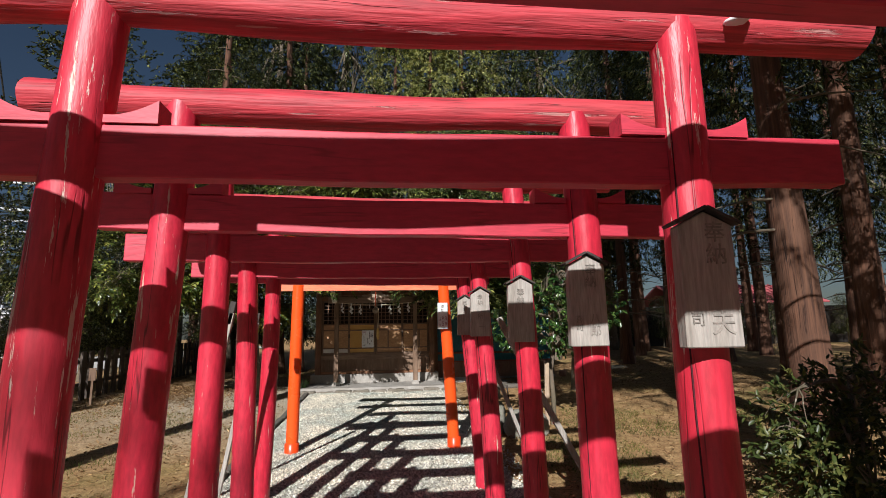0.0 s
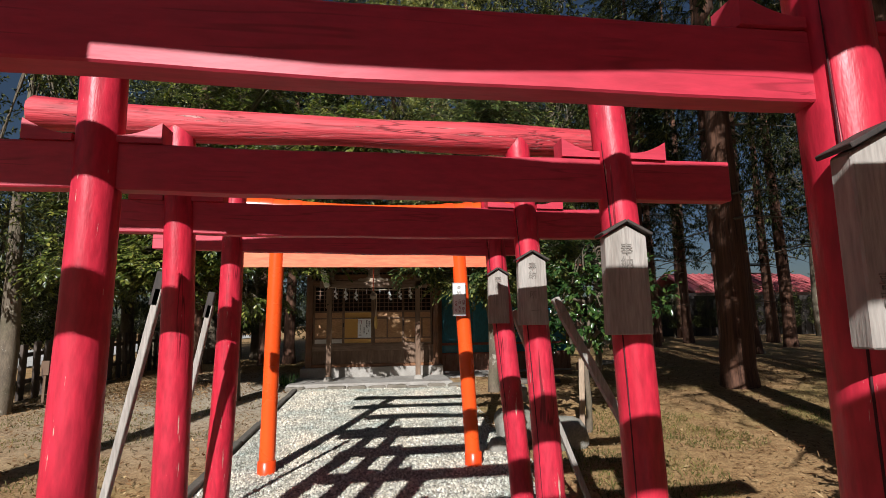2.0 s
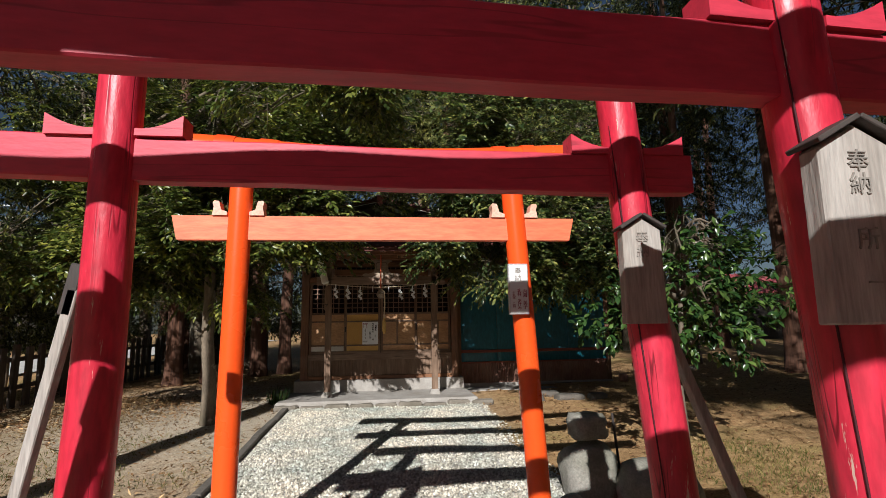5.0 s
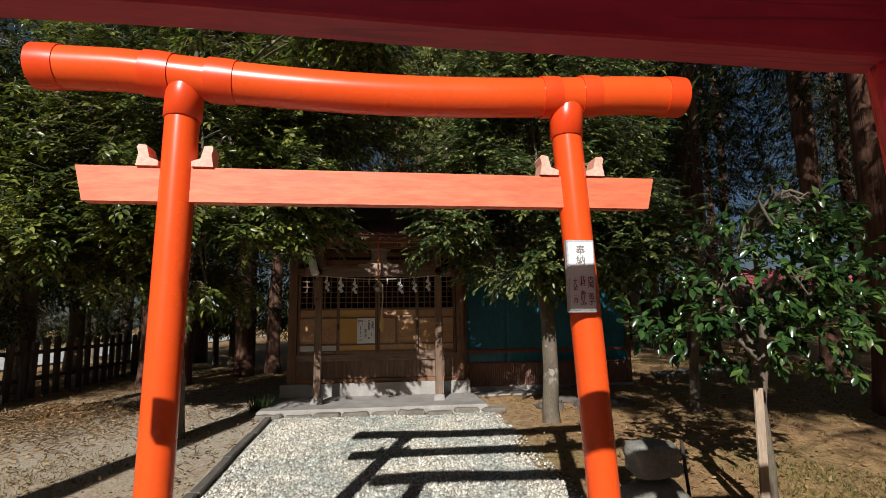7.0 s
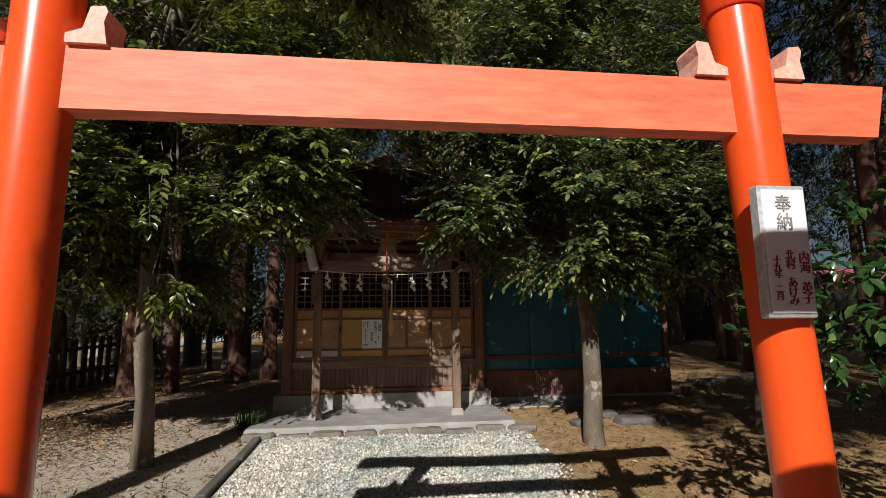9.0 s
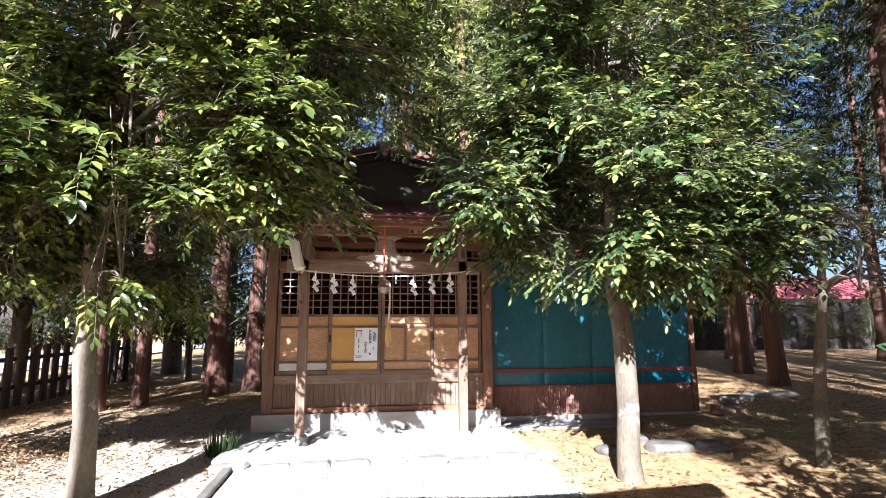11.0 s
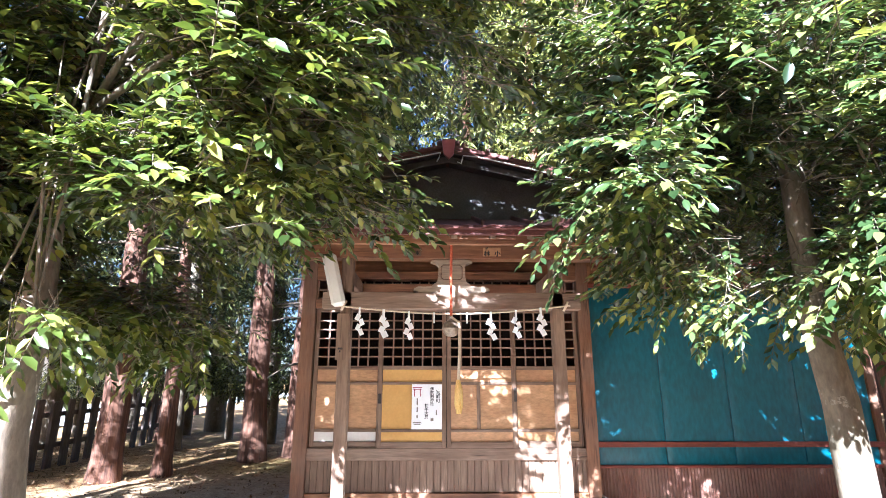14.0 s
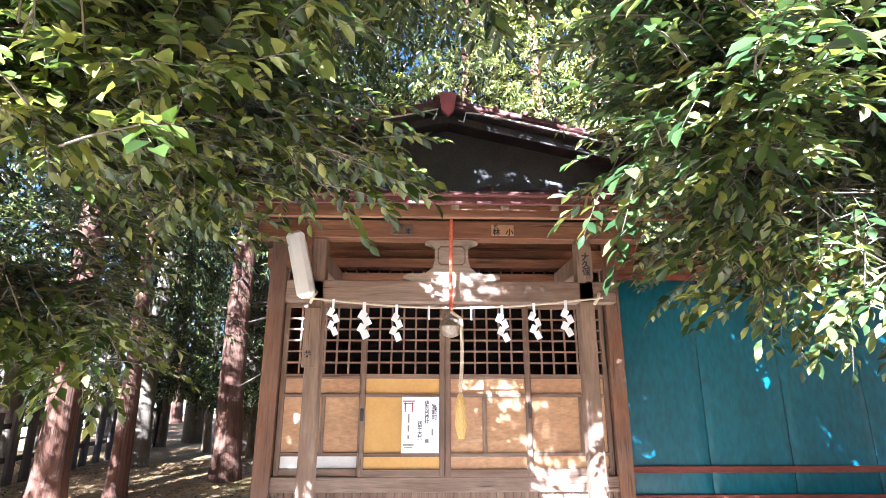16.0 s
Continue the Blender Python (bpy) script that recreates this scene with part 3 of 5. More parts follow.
def gate(y, lt, lb, rt, rb, n0, n1, nl, nr, k0, k1, kl, kr, worn=False, seed=1, rad=0.088, half=0.09, skew=0.0):
    """A red torii: two posts, the tie plank n0..n1 with its four wedges, and the log k0..k1 on top."""
    g = thing("torii_gate", "crimson painted wooden torii gate" + (" with flaking paint" if worn else ", paint cracked and shaded"), "torii", ((lb + rb) / 2, y, 0), "red torii gates over the path")
    mp = M_red_worn if worn else M_red_post
    for x_t, x_b, k, kz in ((lt, lb, 0, kl), (rt, rb, 1, kr)):
        pts = post_points(x_t, x_b, y - 0.012, kz - 0.01, seed=seed + k)
        part("post", tube(pts, [rad * (1.06 - 0.016 * i) for i in range(9)], 24, wob=0.05, seed=seed + k), mp, g)
        if k == 1:
            sp_pts = [Vector(q) + Vector((-0.8, -0.6, 0)) * rad * 1.0 for q in pts[1:8]]
            part("split", tube(sp_pts, [0.001] + [0.0032] * 5 + [0.001], 6), M_split, g, "dark drying split down the post")
    yn = 0.075
    zl = lambda x: nl + (nr - nl) * (x - n0) / (n1 - n0)
    pl = bmesh.new()
    cols = 12
    rows = []
    for i in range(cols + 1):
        x = n0 + (n1 - n0) * i / cols
        sag = -0.012 * math.sin(math.pi * i / cols) + 0.003 * math.sin(i * 1.7 + seed)
        rows.append([pl.verts.new((x, y + sy * yn / 2 + 0.004 * math.sin(i * 0.9 + seed), zl(x) + sag + dz)) for sy, dz in ((-1, -half), (-1, half), (1, half), (1, -half))])
    for a, b2 in zip(rows, rows[1:]):
        for k in range(4):
            pl.faces.new((a[k], a[(k + 1) % 4], b2[(k + 1) % 4], b2[k]))
    pl.faces.new(rows[0])
    pl.faces.new(rows[-1][::-1])
    bmesh.ops.recalc_face_normals(pl, faces=pl.faces)
    bmesh.ops.bevel(pl, geom=[e for e in pl.edges if e.calc_face_angle(0) > 1], offset=0.005, segments=1, affect="EDGES")
    part("tie_beam", pl, M_red_beam, g)
    for x_t, x_b, kz in ((lt, lb, kl), (rt, rb, kr)):
        zz = zl(x_t) + half + 0.002
        xm = x_b + (x_t - x_b) * zz / kz
        for side in (-1, 1):
            part("wedge", saddle(xm + side * (rad - 0.012), side, zz - 0.008 * (x_t != x_b), y), M_red_beam, g)
    pts, rr = [], []
    for i in range(15):
        k = i / 14
        x = k0 + (k1 - k0) * k
        pts.append((x, y + 0.012 * math.sin(i * 0.8 + seed), kl + (kr - kl) * k + 0.014 * (2 * k - 1) ** 2 - 0.004 + 0.006 * math.sin(i * 1.1 + seed * 3)))
        rr.append(0.092 + 0.007 * math.sin(i * 0.9 + seed) + (0.006 if i in (0, 14) else 0))
    part("top_log", tube(pts, rr, 22, wob=0.09, seed=seed), M_red_log, g, "weathered red log with dry cracks")
    turned = Matrix(((1, 0, 0, 0), (skew, 1, 0, -skew * rt), (0, 0, 1, 0), (0, 0, 0, 1)))   # the gate stands askew about its right post
    for ob in g.children:
        ob.data.transform(turned)
    return g


# y, post tops and feet, tie plank ends and heights, log ends and heights
GATES = [
    # first four gates are unseen, added behind the start to cut skylight
    (-4.75, -1.0, -1.05, 1.1, 1.12, -1.5, 1.6, 2.17, 2.17, -1.75, 1.8, 2.72, 2.72, False),
    (-3.8, -1.0, -1.05, 1.1, 1.12, -1.5, 1.6, 2.17, 2.17, -1.75, 1.8, 2.72, 2.72, False),
    (-2.85, -1.0, -1.05, 1.1, 1.12, -1.5, 1.6, 2.17, 2.17, -1.75, 1.8, 2.72, 2.72, True),
    (-1.9, -1.0, -1.05, 1.1, 1.12, -1.5, 1.6, 2.17, 2.17, -1.75, 1.8, 2.72, 2.72, False),
    (-0.95, -1.0, -1.05, 1.1, 1.12, -1.5, 1.6, 2.17, 2.17, -1.75, 1.8, 2.72, 2.72, True),
    (0.0, -1.0, -1.05, 1.1, 1.12, -1.5, 1.6, 2.19, 2.17, -1.75, 1.8, 2.74, 2.72, False),
    (0.9, -1.04, -1.1, 1.33, 1.35, -1.55, 1.8, 2.335, 2.32, -1.8, 1.95, 2.63, 2.68, False),
    (1.75, -0.95, -1.06, 1.13, 1.16, -1.5, 1.78, 2.18, 2.2, -1.75, 1.95, 2.715, 2.75, True),
    (2.6, -1.0, -1.1, 1.05, 1.12, -1.35, 1.63, 2.185, 2.155, -1.72, 1.6, 2.74, 2.75, False),
    (3.61, -1.088, -1.075, 0.97, 1.075, -1.65, 1.545, 2.162, 2.178, -1.76, 1.73, 2.74, 2.695, False),
    (4.55, -1.137, -1.06, 0.84, 0.98, -1.55, 1.37, 2.157, 2.168, -1.87, 1.52, 2.698, 2.697, False),
    (5.45, -1.09, -1.155, 0.845, 1.04, -1.66, 1.16, 2.205, 2.165, -1.57, 1.52, 2.78, 2.715, False),
]
for i, (gy0, lt, lb, rt, rb, n0, n1, nl, nr, k0, k1, kl, kr, worn) in enumerate(GATES):
    gate(gy0, lt, lb, rt, rb, n0, n1, nl, nr, k0, k1, kl, kr, worn, seed=i + 1, rad=0.092 if i < 9 else 0.082, half=0.08 if i == 11 else 0.09, skew={9: 0.03, 10: 0.05}.get(i, 0.0))


def orange_gate():
    y = 7.15
    g = thing("torii_gate", "bright orange plastic pipe torii gate with a stained wooden tie plank", "torii", (-0.1, y, 0.08))
    for xt, xb in ((-1.12, -1.155), (0.84, 0.975)):
        zt = 2.8 if xt < 0 else 2.77
        po = part("post", tube([(xb, y, 0.02), (xb + (xt - xb) * 0.5, y, zt / 2), (xt, y, zt - 0.16)], 0.079, 28), M_orange, g)
        part("foot_sleeve", tube([(xb, y, 0.03), (xb, y, 0.2), (xb, y, 0.205)], [0.092, 0.091, 0.083], 28), M_orange_band, po)
        part("elbow", tube([(xt, y, zt - 0.2), (xt, y, zt - 0.198), (xt + 0.004, y, zt - 0.06), (xt + 0.02, y, zt + 0.02)], [0.082, 0.088, 0.088, 0.08], 28), M_orange_band, po)
    pts = []
    for i in range(19):
        k = i / 18
        x = -1.78 + 3.28 * k
        pts.append((x, y, 2.845 - 0.015 * k - 0.065 * math.sin(math.pi * min(1, max(0, (k - 0.12) / 0.8)))))
    lg = part("top_pipe", tube(pts, 0.104, 32), M_orange, g)

    def at(x):
        k = (x + 1.78) / 3.28 * 18
        i = min(17, max(0, int(k)))
        return Vector(pts[i]).lerp(Vector(pts[i + 1]), k - i)

    for a, b2, r in ((-1.8, -1.68, 0.111), (-1.3, -1.17, 0.112), (-1.0, -0.87, 0.112), (0.7, 0.8, 0.112), (0.92, 1.02, 0.112), (1.41, 1.52, 0.111)):
        part("coupling", tube([at(a), at((a + b2) / 2), at(b2)], [r, r + 0.001, r - 0.002], 32), M_orange_band, lg)
    part("tie_beam", prism([(-1.57, 2.35), (1.3, 2.345), (1.26, 2.18), (-1.53, 2.18)], y - 0.035, y + 0.035), M_orange_wood, g, "orange stained plank with dark knots")
    for xt in (-1.125, 0.845):
        for s in (-1, 1):
            x0 = xt + s * 0.075
            o = [(x0, 2.35), (x0, 2.375), (x0 + s * 0.04, 2.39), (x0 + s * 0.055, 2.45), (x0 + s * 0.09, 2.455), (x0 + s * 0.098, 2.44), (x0 + s * 0.09, 2.41), (x0 + s * 0.1, 2.35)]
            part("wedge", prism(o if s < 0 else o[::-1], y - 0.05, y + 0.05), M_pale_wood, g, "peeled pale pink wedge")


orange_gate()


def plaque(x, y, z0, z1, w, letters, soft, turn):
    g = thing("name_plaque", "weathered grey wooden votive plaque with gabled cap on red post", "plaque", (x, y, z0), "votive plaques on the gate posts")
    h = z1 - z0
    out = [(-w / 2, 0), (w / 2, 0), (w / 2 - 0.004, h - 0.05), (0, h), (-w / 2 + 0.004, h - 0.05)]
    bm = prism([(a, b2) for a, b2 in out], -0.028, 0.028)
    bmesh.ops.bevel(bm, geom=list(bm.edges), offset=0.004, segments=1, affect="EDGES")
    mt = pose(x, y, z0, 0, 0, turn)
    bmesh.ops.transform(bm, matrix=mt, verts=bm.verts)
    part("board", bm, M_grey_wood, g)
    for s in (-1, 1):
        sl = math.atan2(0.05, w / 2)
        bm = box((s * w * 0.29, -0.005, h - 0.017), (w * 0.64, 0.095, 0.012), Euler((0, s * sl, 0)).to_matrix(), 0.002)
        bmesh.ops.transform(bm, matrix=mt, verts=bm.verts)
        part("cap_slat", bm, M_dark_wood, g)
    for body, size, dx, zz, faint in letters:
        p = mt @ Vector((dx, -0.0295, zz))
        lettering(body, size, p, M_carve_soft if faint else M_carve, g, turn)
    return g


plaque(1.095, 1.615, 1.51, 1.965, 0.195, [("奉納", 0.075, 0.03, 0.34, True), ("夫", 0.085, 0.03, 0.075, False), ("司", 0.05, -0.055, 0.09, True)], True, -3)
plaque(1.018, 2.452, 1.498, 1.945, 0.188, [("奉納", 0.06, 0.02, 0.34, True), ("八郎", 0.058, 0.03, 0.1, False), ("喜司", 0.038, -0.05, 0.11, True)], True, -4)
plaque(0.967, 3.5, 1.505, 1.95, 0.18, [("奉納", 0.055, 0.0, 0.31, True)], True, -3)
plaque(0.861, 4.44, 1.543, 1.962, 0.172, [("奉納", 0.05, 0.0, 0.31, True), ("所", 0.05, 0.0, 0.17, True), ("一", 0.05, 0.01, 0.08, True)], True, -3)
plaque(0.873, 5.36, 1.553, 1.962, 0.158, [("奉納", 0.052, 0.0, 0.3, False)], True, -4)

op = thing("name_plaque", "white framed donor plate with dark writing on an orange post", "plaque", (0.835, 7.03, 1.64), "votive plaques on the gate posts")
part("frame", box((0.835, 7.045, 1.815), (0.142, 0.036, 0.36), None, 0.004), M_silver, op)
part("sheet", box((0.835, 7.0265, 1.815), (0.126, 0.006, 0.335), None, 0.001), M_paper, op)
lettering("奉納", 0.05, (0.832, 7.0225, 1.915), M_carve, op)
lettering("内海 英子", 0.034, (0.877, 7.0225, 1.74), M_red_ink, op, gap=0.8)
lettering("北村 あけみ", 0.03, (0.836, 7.0225, 1.74), M_red_ink, op, gap=0.8)
lettering("十九年 二月", 0.024, (0.797, 7.0225, 1.74), M_red_ink, op, gap=0.8)


def brace(foot, top, post, w=0.05):
    """A plank that leans to a post, with a short block at its head."""
    f0, t0 = Vector(foot), Vector(top)
    g = thing("brace", "grey weathered timber prop leaning against a red gate post", "prop", foot, "props of the gates")
    d = t0 - f0
    rot = d.to_track_quat("Z", "Y").to_matrix()
    part("pole", box((f0 + t0) / 2, (w, w * 0.8, d.length), rot, 0.004), M_grey_wood, g)
    part("head_block", box(t0 + Vector((post * 0.045, 0, 0.0)), (0.05, 0.05, 0.2), rot, 0.005), M_dark_wood if post < 0 else M_grey_wood, g)


brace((-1.62, 4.66, -0.02), (-1.28, 4.66, 1.78), -0.2)
brace((-1.6, 5.6, 0.0), (-1.29, 5.6, 1.72), -0.2)
brace((2.0, 4.68, -0.02), (1.12, 4.68, 1.62), 0.2, 0.06)
brace((1.68, 5.62, 0.0), (1.08, 5.6, 1.56), 0.2)


fungus = thing("bracket_fungus", "small pale bracket fungus growing on a weathered red log", "fungus", (1.36, 1.63, 2.72))
fb = bmesh.new()
bmesh.ops.create_icosphere(fb, subdivisions=2, radius=1)
for w in fb.verts:
    w.co = Vector((1.36 + w.co.x * 0.055 * (1 + 0.25 * math.sin(w.co.x * 6)), 1.645 + w.co.y * 0.045, 2.725 + w.co.z * 0.013 + 0.01 * w.co.x))
part("cap", fb, M_paper, fungus, smooth=True)


# ---- shrine ----
FY = 14.08   # front of the doors
FZ = 0.34    # top of the apron
shrine = thing("shrine_building", "small weathered wooden shrine with lattice doors and blue side wing", "shrine", (0.9, 15.5, 0.35))


def sp(name, a, b, c0, c1, d0, d1, mat, parent=shrine, label="", bevel=0.005):
    return part(name, span(a, b, c0, c1, d0, d1, bevel), mat, parent, label)


# frame of the front bay
sp("corner_post", -1.755, -1.61, FY - 0.04, FY + 0.11, 0.56, 3.2, M_wood)
sp("corner_post", 1.27, 1.4, FY - 0.04, FY + 0.11, 0.56, 3.2, M_wood)
sp("foundation", -1.86, 1.5, FY - 0.09, FY + 3.4, 0.3, 0.56, M_concrete, label="grey concrete footing")
sp("sill_beam", -1.64, 1.3, FY - 0.02, FY + 0.09, 0.94, 1.06, M_wood_pale_h)
sp("ground_beam", -1.64, 1.3, FY - 0.02, FY + 0.09, 0.56, 0.63, M_wood_h)
sk = part("skirt_wall", span(-1.64, 1.3, FY + 0.035, FY + 0.08, 0.63, 0.94), M_wood_pale, shrine)
for k in range(42):
    x = -1.64 + 2.94 * k / 42
    part("plank", span(x + 0.002, x + 0.07 - 0.002, FY + 0.016, FY + 0.034, 0.632, 0.938, 0.003), M_wood_pale, sk)
sp("lintel", -1.64, 1.3, FY - 0.02, FY + 0.09, 2.5, 2.6, M_wood_h)
sp("top_beam", -1.79, 1.44, FY - 0.03, FY + 0.1, 2.82, 3.0, M_wood_h)
sp("front_board", -1.64, 1.3, FY + 0.02, FY + 0.05, 3.0, 3.3, M_wood_h)
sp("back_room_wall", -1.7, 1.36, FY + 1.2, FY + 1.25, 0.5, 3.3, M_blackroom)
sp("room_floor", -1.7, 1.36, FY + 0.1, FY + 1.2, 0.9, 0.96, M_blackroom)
sp("side_wall", -1.78, -1.72, FY + 0.11, FY + 3.3, 0.56, 3.2, M_wood, label="dark board side wall")
sp("side_wall", 1.38, 1.44, FY + 0.11, FY + 3.3, 0.56, 3.2, M_wood)
sp("back_wall", -1.78, 1.44, FY + 3.3, FY + 3.38, 0.56, 3.6, M_wood)
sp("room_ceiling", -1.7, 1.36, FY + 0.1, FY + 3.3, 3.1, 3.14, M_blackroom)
# transom lattice
tr = part("transom", span(-1.64, 1.3, FY + 0.03, FY + 0.06, 2.6, 2.625), M_lattice, shrine)
for k in range(29):
    x = -1.6 + 2.86 * k / 28
    part("slat", span(x - 0.009, x + 0.009, FY + 0.028, FY + 0.05, 2.6, 2.82, 0.002), M_lattice, tr)
part("slat", span(-1.64, 1.3, FY + 0.018, FY + 0.027, 2.7, 2.718, 0.002), M_lattice, tr)


def door_leaf(x0, x1, y, low, mid, label):
    d = part("door", span(x0, x0 + 0.045, y, y + 0.035, 1.06, 2.5, 0.003), M_wood_pale, shrine, label)
    part("stile", span(x1 - 0.045, x1, y, y + 0.035, 1.06, 2.5, 0.003), M_wood_pale, d)
    for z0, z1 in ((1.06, 1.12), (1.215, 1.245), (1.69, 1.72), (1.845, 1.885), (2.46, 2.5)):
        part("rail", span(x0 + 0.045, x1 - 0.045, y - 0.003, y + 0.03, z0, z1, 0.003), M_wood_pale_h, d)
    n = 6
    for k in range(1, n):
        x = x0 + 0.045 + (x1 - x0 - 0.09) * k / n
        part("slat", span(x - 0.008, x + 0.008, y + 0.002, y + 0.022, 1.885, 2.46, 0.002), M_lattice, d)
    for k in range(1, 6):
        z = 1.885 + 0.575 * k / 6
        part("slat", span(x0 + 0.045, x1 - 0.045, y - 0.001, y + 0.0015, z - 0.008, z + 0.008, 0.0), M_lattice, d)
    part("panel", span(x0 + 0.045, x1 - 0.045, y + 0.015, y + 0.022, 1.72, 1.845, 0.001), mid, d)
    part("panel", span(x0 + 0.045, x1 - 0.045, y + 0.015, y + 0.022, 1.245, 1.69, 0.001), mid, d)
    part("panel", span(x0 + 0.045, x1 - 0.045, y + 0.015, y + 0.022, 1.12, 1.215, 0.001), low, d)
    return d


d1 = door_leaf(-1.6, -0.87, FY + 0.012, M_whiteboard, M_tan, "sliding lattice door with tan and white patched panels")
d2 = door_leaf(-0.9, -0.18, FY - 0.032, M_ochre, M_ochre, "sliding lattice door with ochre panels")
d3 = door_leaf(-0.175, 0.56, FY - 0.03, M_tan, M_tan, "sliding lattice door with tan panels")
d4 = door_leaf(0.53, 1.26, FY + 0.014, M_tan, M_tan, "sliding lattice door with tan panels")
for d, xs0 in ((d1, (-1.22,)), (d2, (-0.52,)), (d3, (0.16,)), (d4, (1.0,))):
    for x in xs0:
        part("muntin", span(x - 0.018, x + 0.018, FY - 0.037 if d in (d2, d3) else FY + 0.008, FY - 0.01 if d in (d2, d3) else FY + 0.02, 1.245, 1.69, 0.002), M_wood_pale, d)
part("handle", span(0.535, 0.565, FY - 0.04, FY - 0.031, 1.52, 1.66, 0.002), M_dark_wood, d3)
part("handle", span(-0.895, -0.865, FY - 0.042, FY - 0.033, 1.5, 1.6, 0.002), M_dark_wood, d2)

# porch: pillars, beams, frog-leg strut
for x0, x1 in ((-1.195, -1.085), (0.785, 0.895)):
    pb = part("pillar", span(x0, x1, 13.2, 13.31, 0.42, 2.86, 0.008), M_wood_pale, shrine, "sun-bleached square porch pillar")
    bm = box(((x0 + x1) / 2, 13.26, 0.365), (0.21, 0.21, 0.13), None, 0.02)
    for v in bm.verts:
        if v.co.z > 0.38:
            v.co.x += ((x0 + x1) / 2 - v.co.x) * 0.2
            v.co.y += (13.26 - v.co.y) * 0.2
    part("base_stone", bm, M_concrete, pb)
sp("porch_beam", -1.36, 1.06, 13.2, 13.32, 2.38, 2.535, M_wood_pale_h, label="bleached tie beam with carved ends")
sp("porch_purlin", -1.6, 1.3, 13.19, 13.33, 2.86, 3.0, M_wood_h)
sp("cross_beam", -1.3, 1.0, FY - 0.13, FY - 0.04, 2.63, 2.755, M_wood_h)
sp("cross_board", -1.25, 0.95, FY - 0.1, FY - 0.06, 2.815, 2.9, M_wood_h)
for x in (-1.14, 0.845):
    sp("tie_strut", x - 0.05, x + 0.05, 13.33, FY - 0.04, 2.62, 2.76, M_wood_pale)
half = [(0, 2.855), (0.135, 2.855), (0.19, 2.845), (0.2, 2.83), (0.15, 2.815), (0.125, 2.79), (0.125, 2.7), (0.14, 2.64), (0.19, 2.6), (0.25, 2.59), (0.31, 2.595), (0.355, 2.575), (0.36, 2.555), (0.3, 2.535), (0, 2.535)]
km = part("frog_leg_strut", prism([(-0.155 - a, b) for a, b in half[::-1]] + [(-0.155 + a, b) for a, b in half[1:]], 13.215, 13.295), M_strut, shrine, "carved grey frog-leg strut")
fr = [(-0.08, 2.66), (-0.1, 2.68), (-0.1, 2.78), (-0.08, 2.8), (0.08, 2.8), (0.1, 2.78), (0.1, 2.68), (0.08, 2.66), (-0.08, 2.66)]
part("carved_outline", tube([(-0.155 + a, 13.212, b) for a, b in fr], 0.005, 6), M_wood_pale_h, km)

# roofs
RX = -0.18


def slope_sheet(x0, x1, ya, za, yb, zb, ribs, thick=0.035):
    """A sheet roof that rises from (ya, za) to (yb, zb), with standing seams."""
    bm = bmesh.new()
    d = Vector((0, yb - ya, zb - za))
    rot = Matrix.Rotation(math.atan2(d.z, d.y), 3, "X")
    add_box(bm, ((x0 + x1) / 2, (ya + yb) / 2, (za + zb) / 2), (x1 - x0, d.length, thick), rot, 0.006)
    return bm, rot, d


bm, rot, d = slope_sheet(-1.75, 1.5, 12.68, 3.02, 14.06, 3.53, 10)
pr = part("porch_roof", bm, M_roof, shrine, "faded red-brown sheet roof over the porch")
for k in range(8):
    x = -1.62 + 3.0 * k / 7
    part("seam", box((x, 13.37, 3.275 + 0.035), (0.03, d.length, 0.05), rot, 0.006), M_roof, pr)
part("eave_board", span(-1.75, 1.5, 12.665, 12.69, 2.945, 3.0, 0.004), M_roof, pr)
part("gutter_lip", span(-1.75, 1.5, 12.62, 12.664, 2.99, 3.005, 0.003), M_roof, pr)
for k in range(9):
    x = -1.5 + 2.7 * k / 8
    part("rafter", box((x, 13.35, 3.185), (0.055, 1.3, 0.06), rot, 0.004), M_wood_pale, pr)
part("fascia", span(-1.7, 1.45, 12.78, 12.82, 2.89, 2.985, 0.004), M_wood_h, pr)
GY = 13.72   # face of the gable
gb = part("gable_triangle", prism([(-1.72, 3.3), (1.38, 3.3), (1.38, 3.66), (1.3, 3.7), (RX, 4.03), (-1.66, 3.7), (-1.72, 3.66)], GY, GY + 0.07), M_gable, shrine, "dark grey gable wall")
for s in (-1, 1):
    hw = 2.25
    a = math.atan2(0.52, hw)
    c = (RX + s * hw / 2, 15.35, 4.09 - 0.26)
    rt2 = Euler((0, s * a, 0)).to_matrix()
    rf = part("roof", box(c, (hw / math.cos(a), 4.1, 0.05), rt2, 0.008), M_roof, shrine, "red-brown ribbed sheet roof")
    for k in range(9):
        part("seam", box((RX + s * (0.15 + k * 0.25), 15.35, 4.125 - (0.15 + k * 0.25) * 0.2311), (0.035, 4.12, 0.05), rt2, 0.006), M_roof, rf)
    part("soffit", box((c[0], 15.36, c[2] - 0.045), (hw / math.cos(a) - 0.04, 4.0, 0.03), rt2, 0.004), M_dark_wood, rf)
    part("bargeboard", box((c[0], 13.315, c[2] - 0.05), (hw / math.cos(a), 0.02, 0.035), rt2, 0.005), M_roof, rf)
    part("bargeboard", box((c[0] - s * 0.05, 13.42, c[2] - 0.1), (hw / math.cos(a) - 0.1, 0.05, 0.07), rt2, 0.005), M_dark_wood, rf)
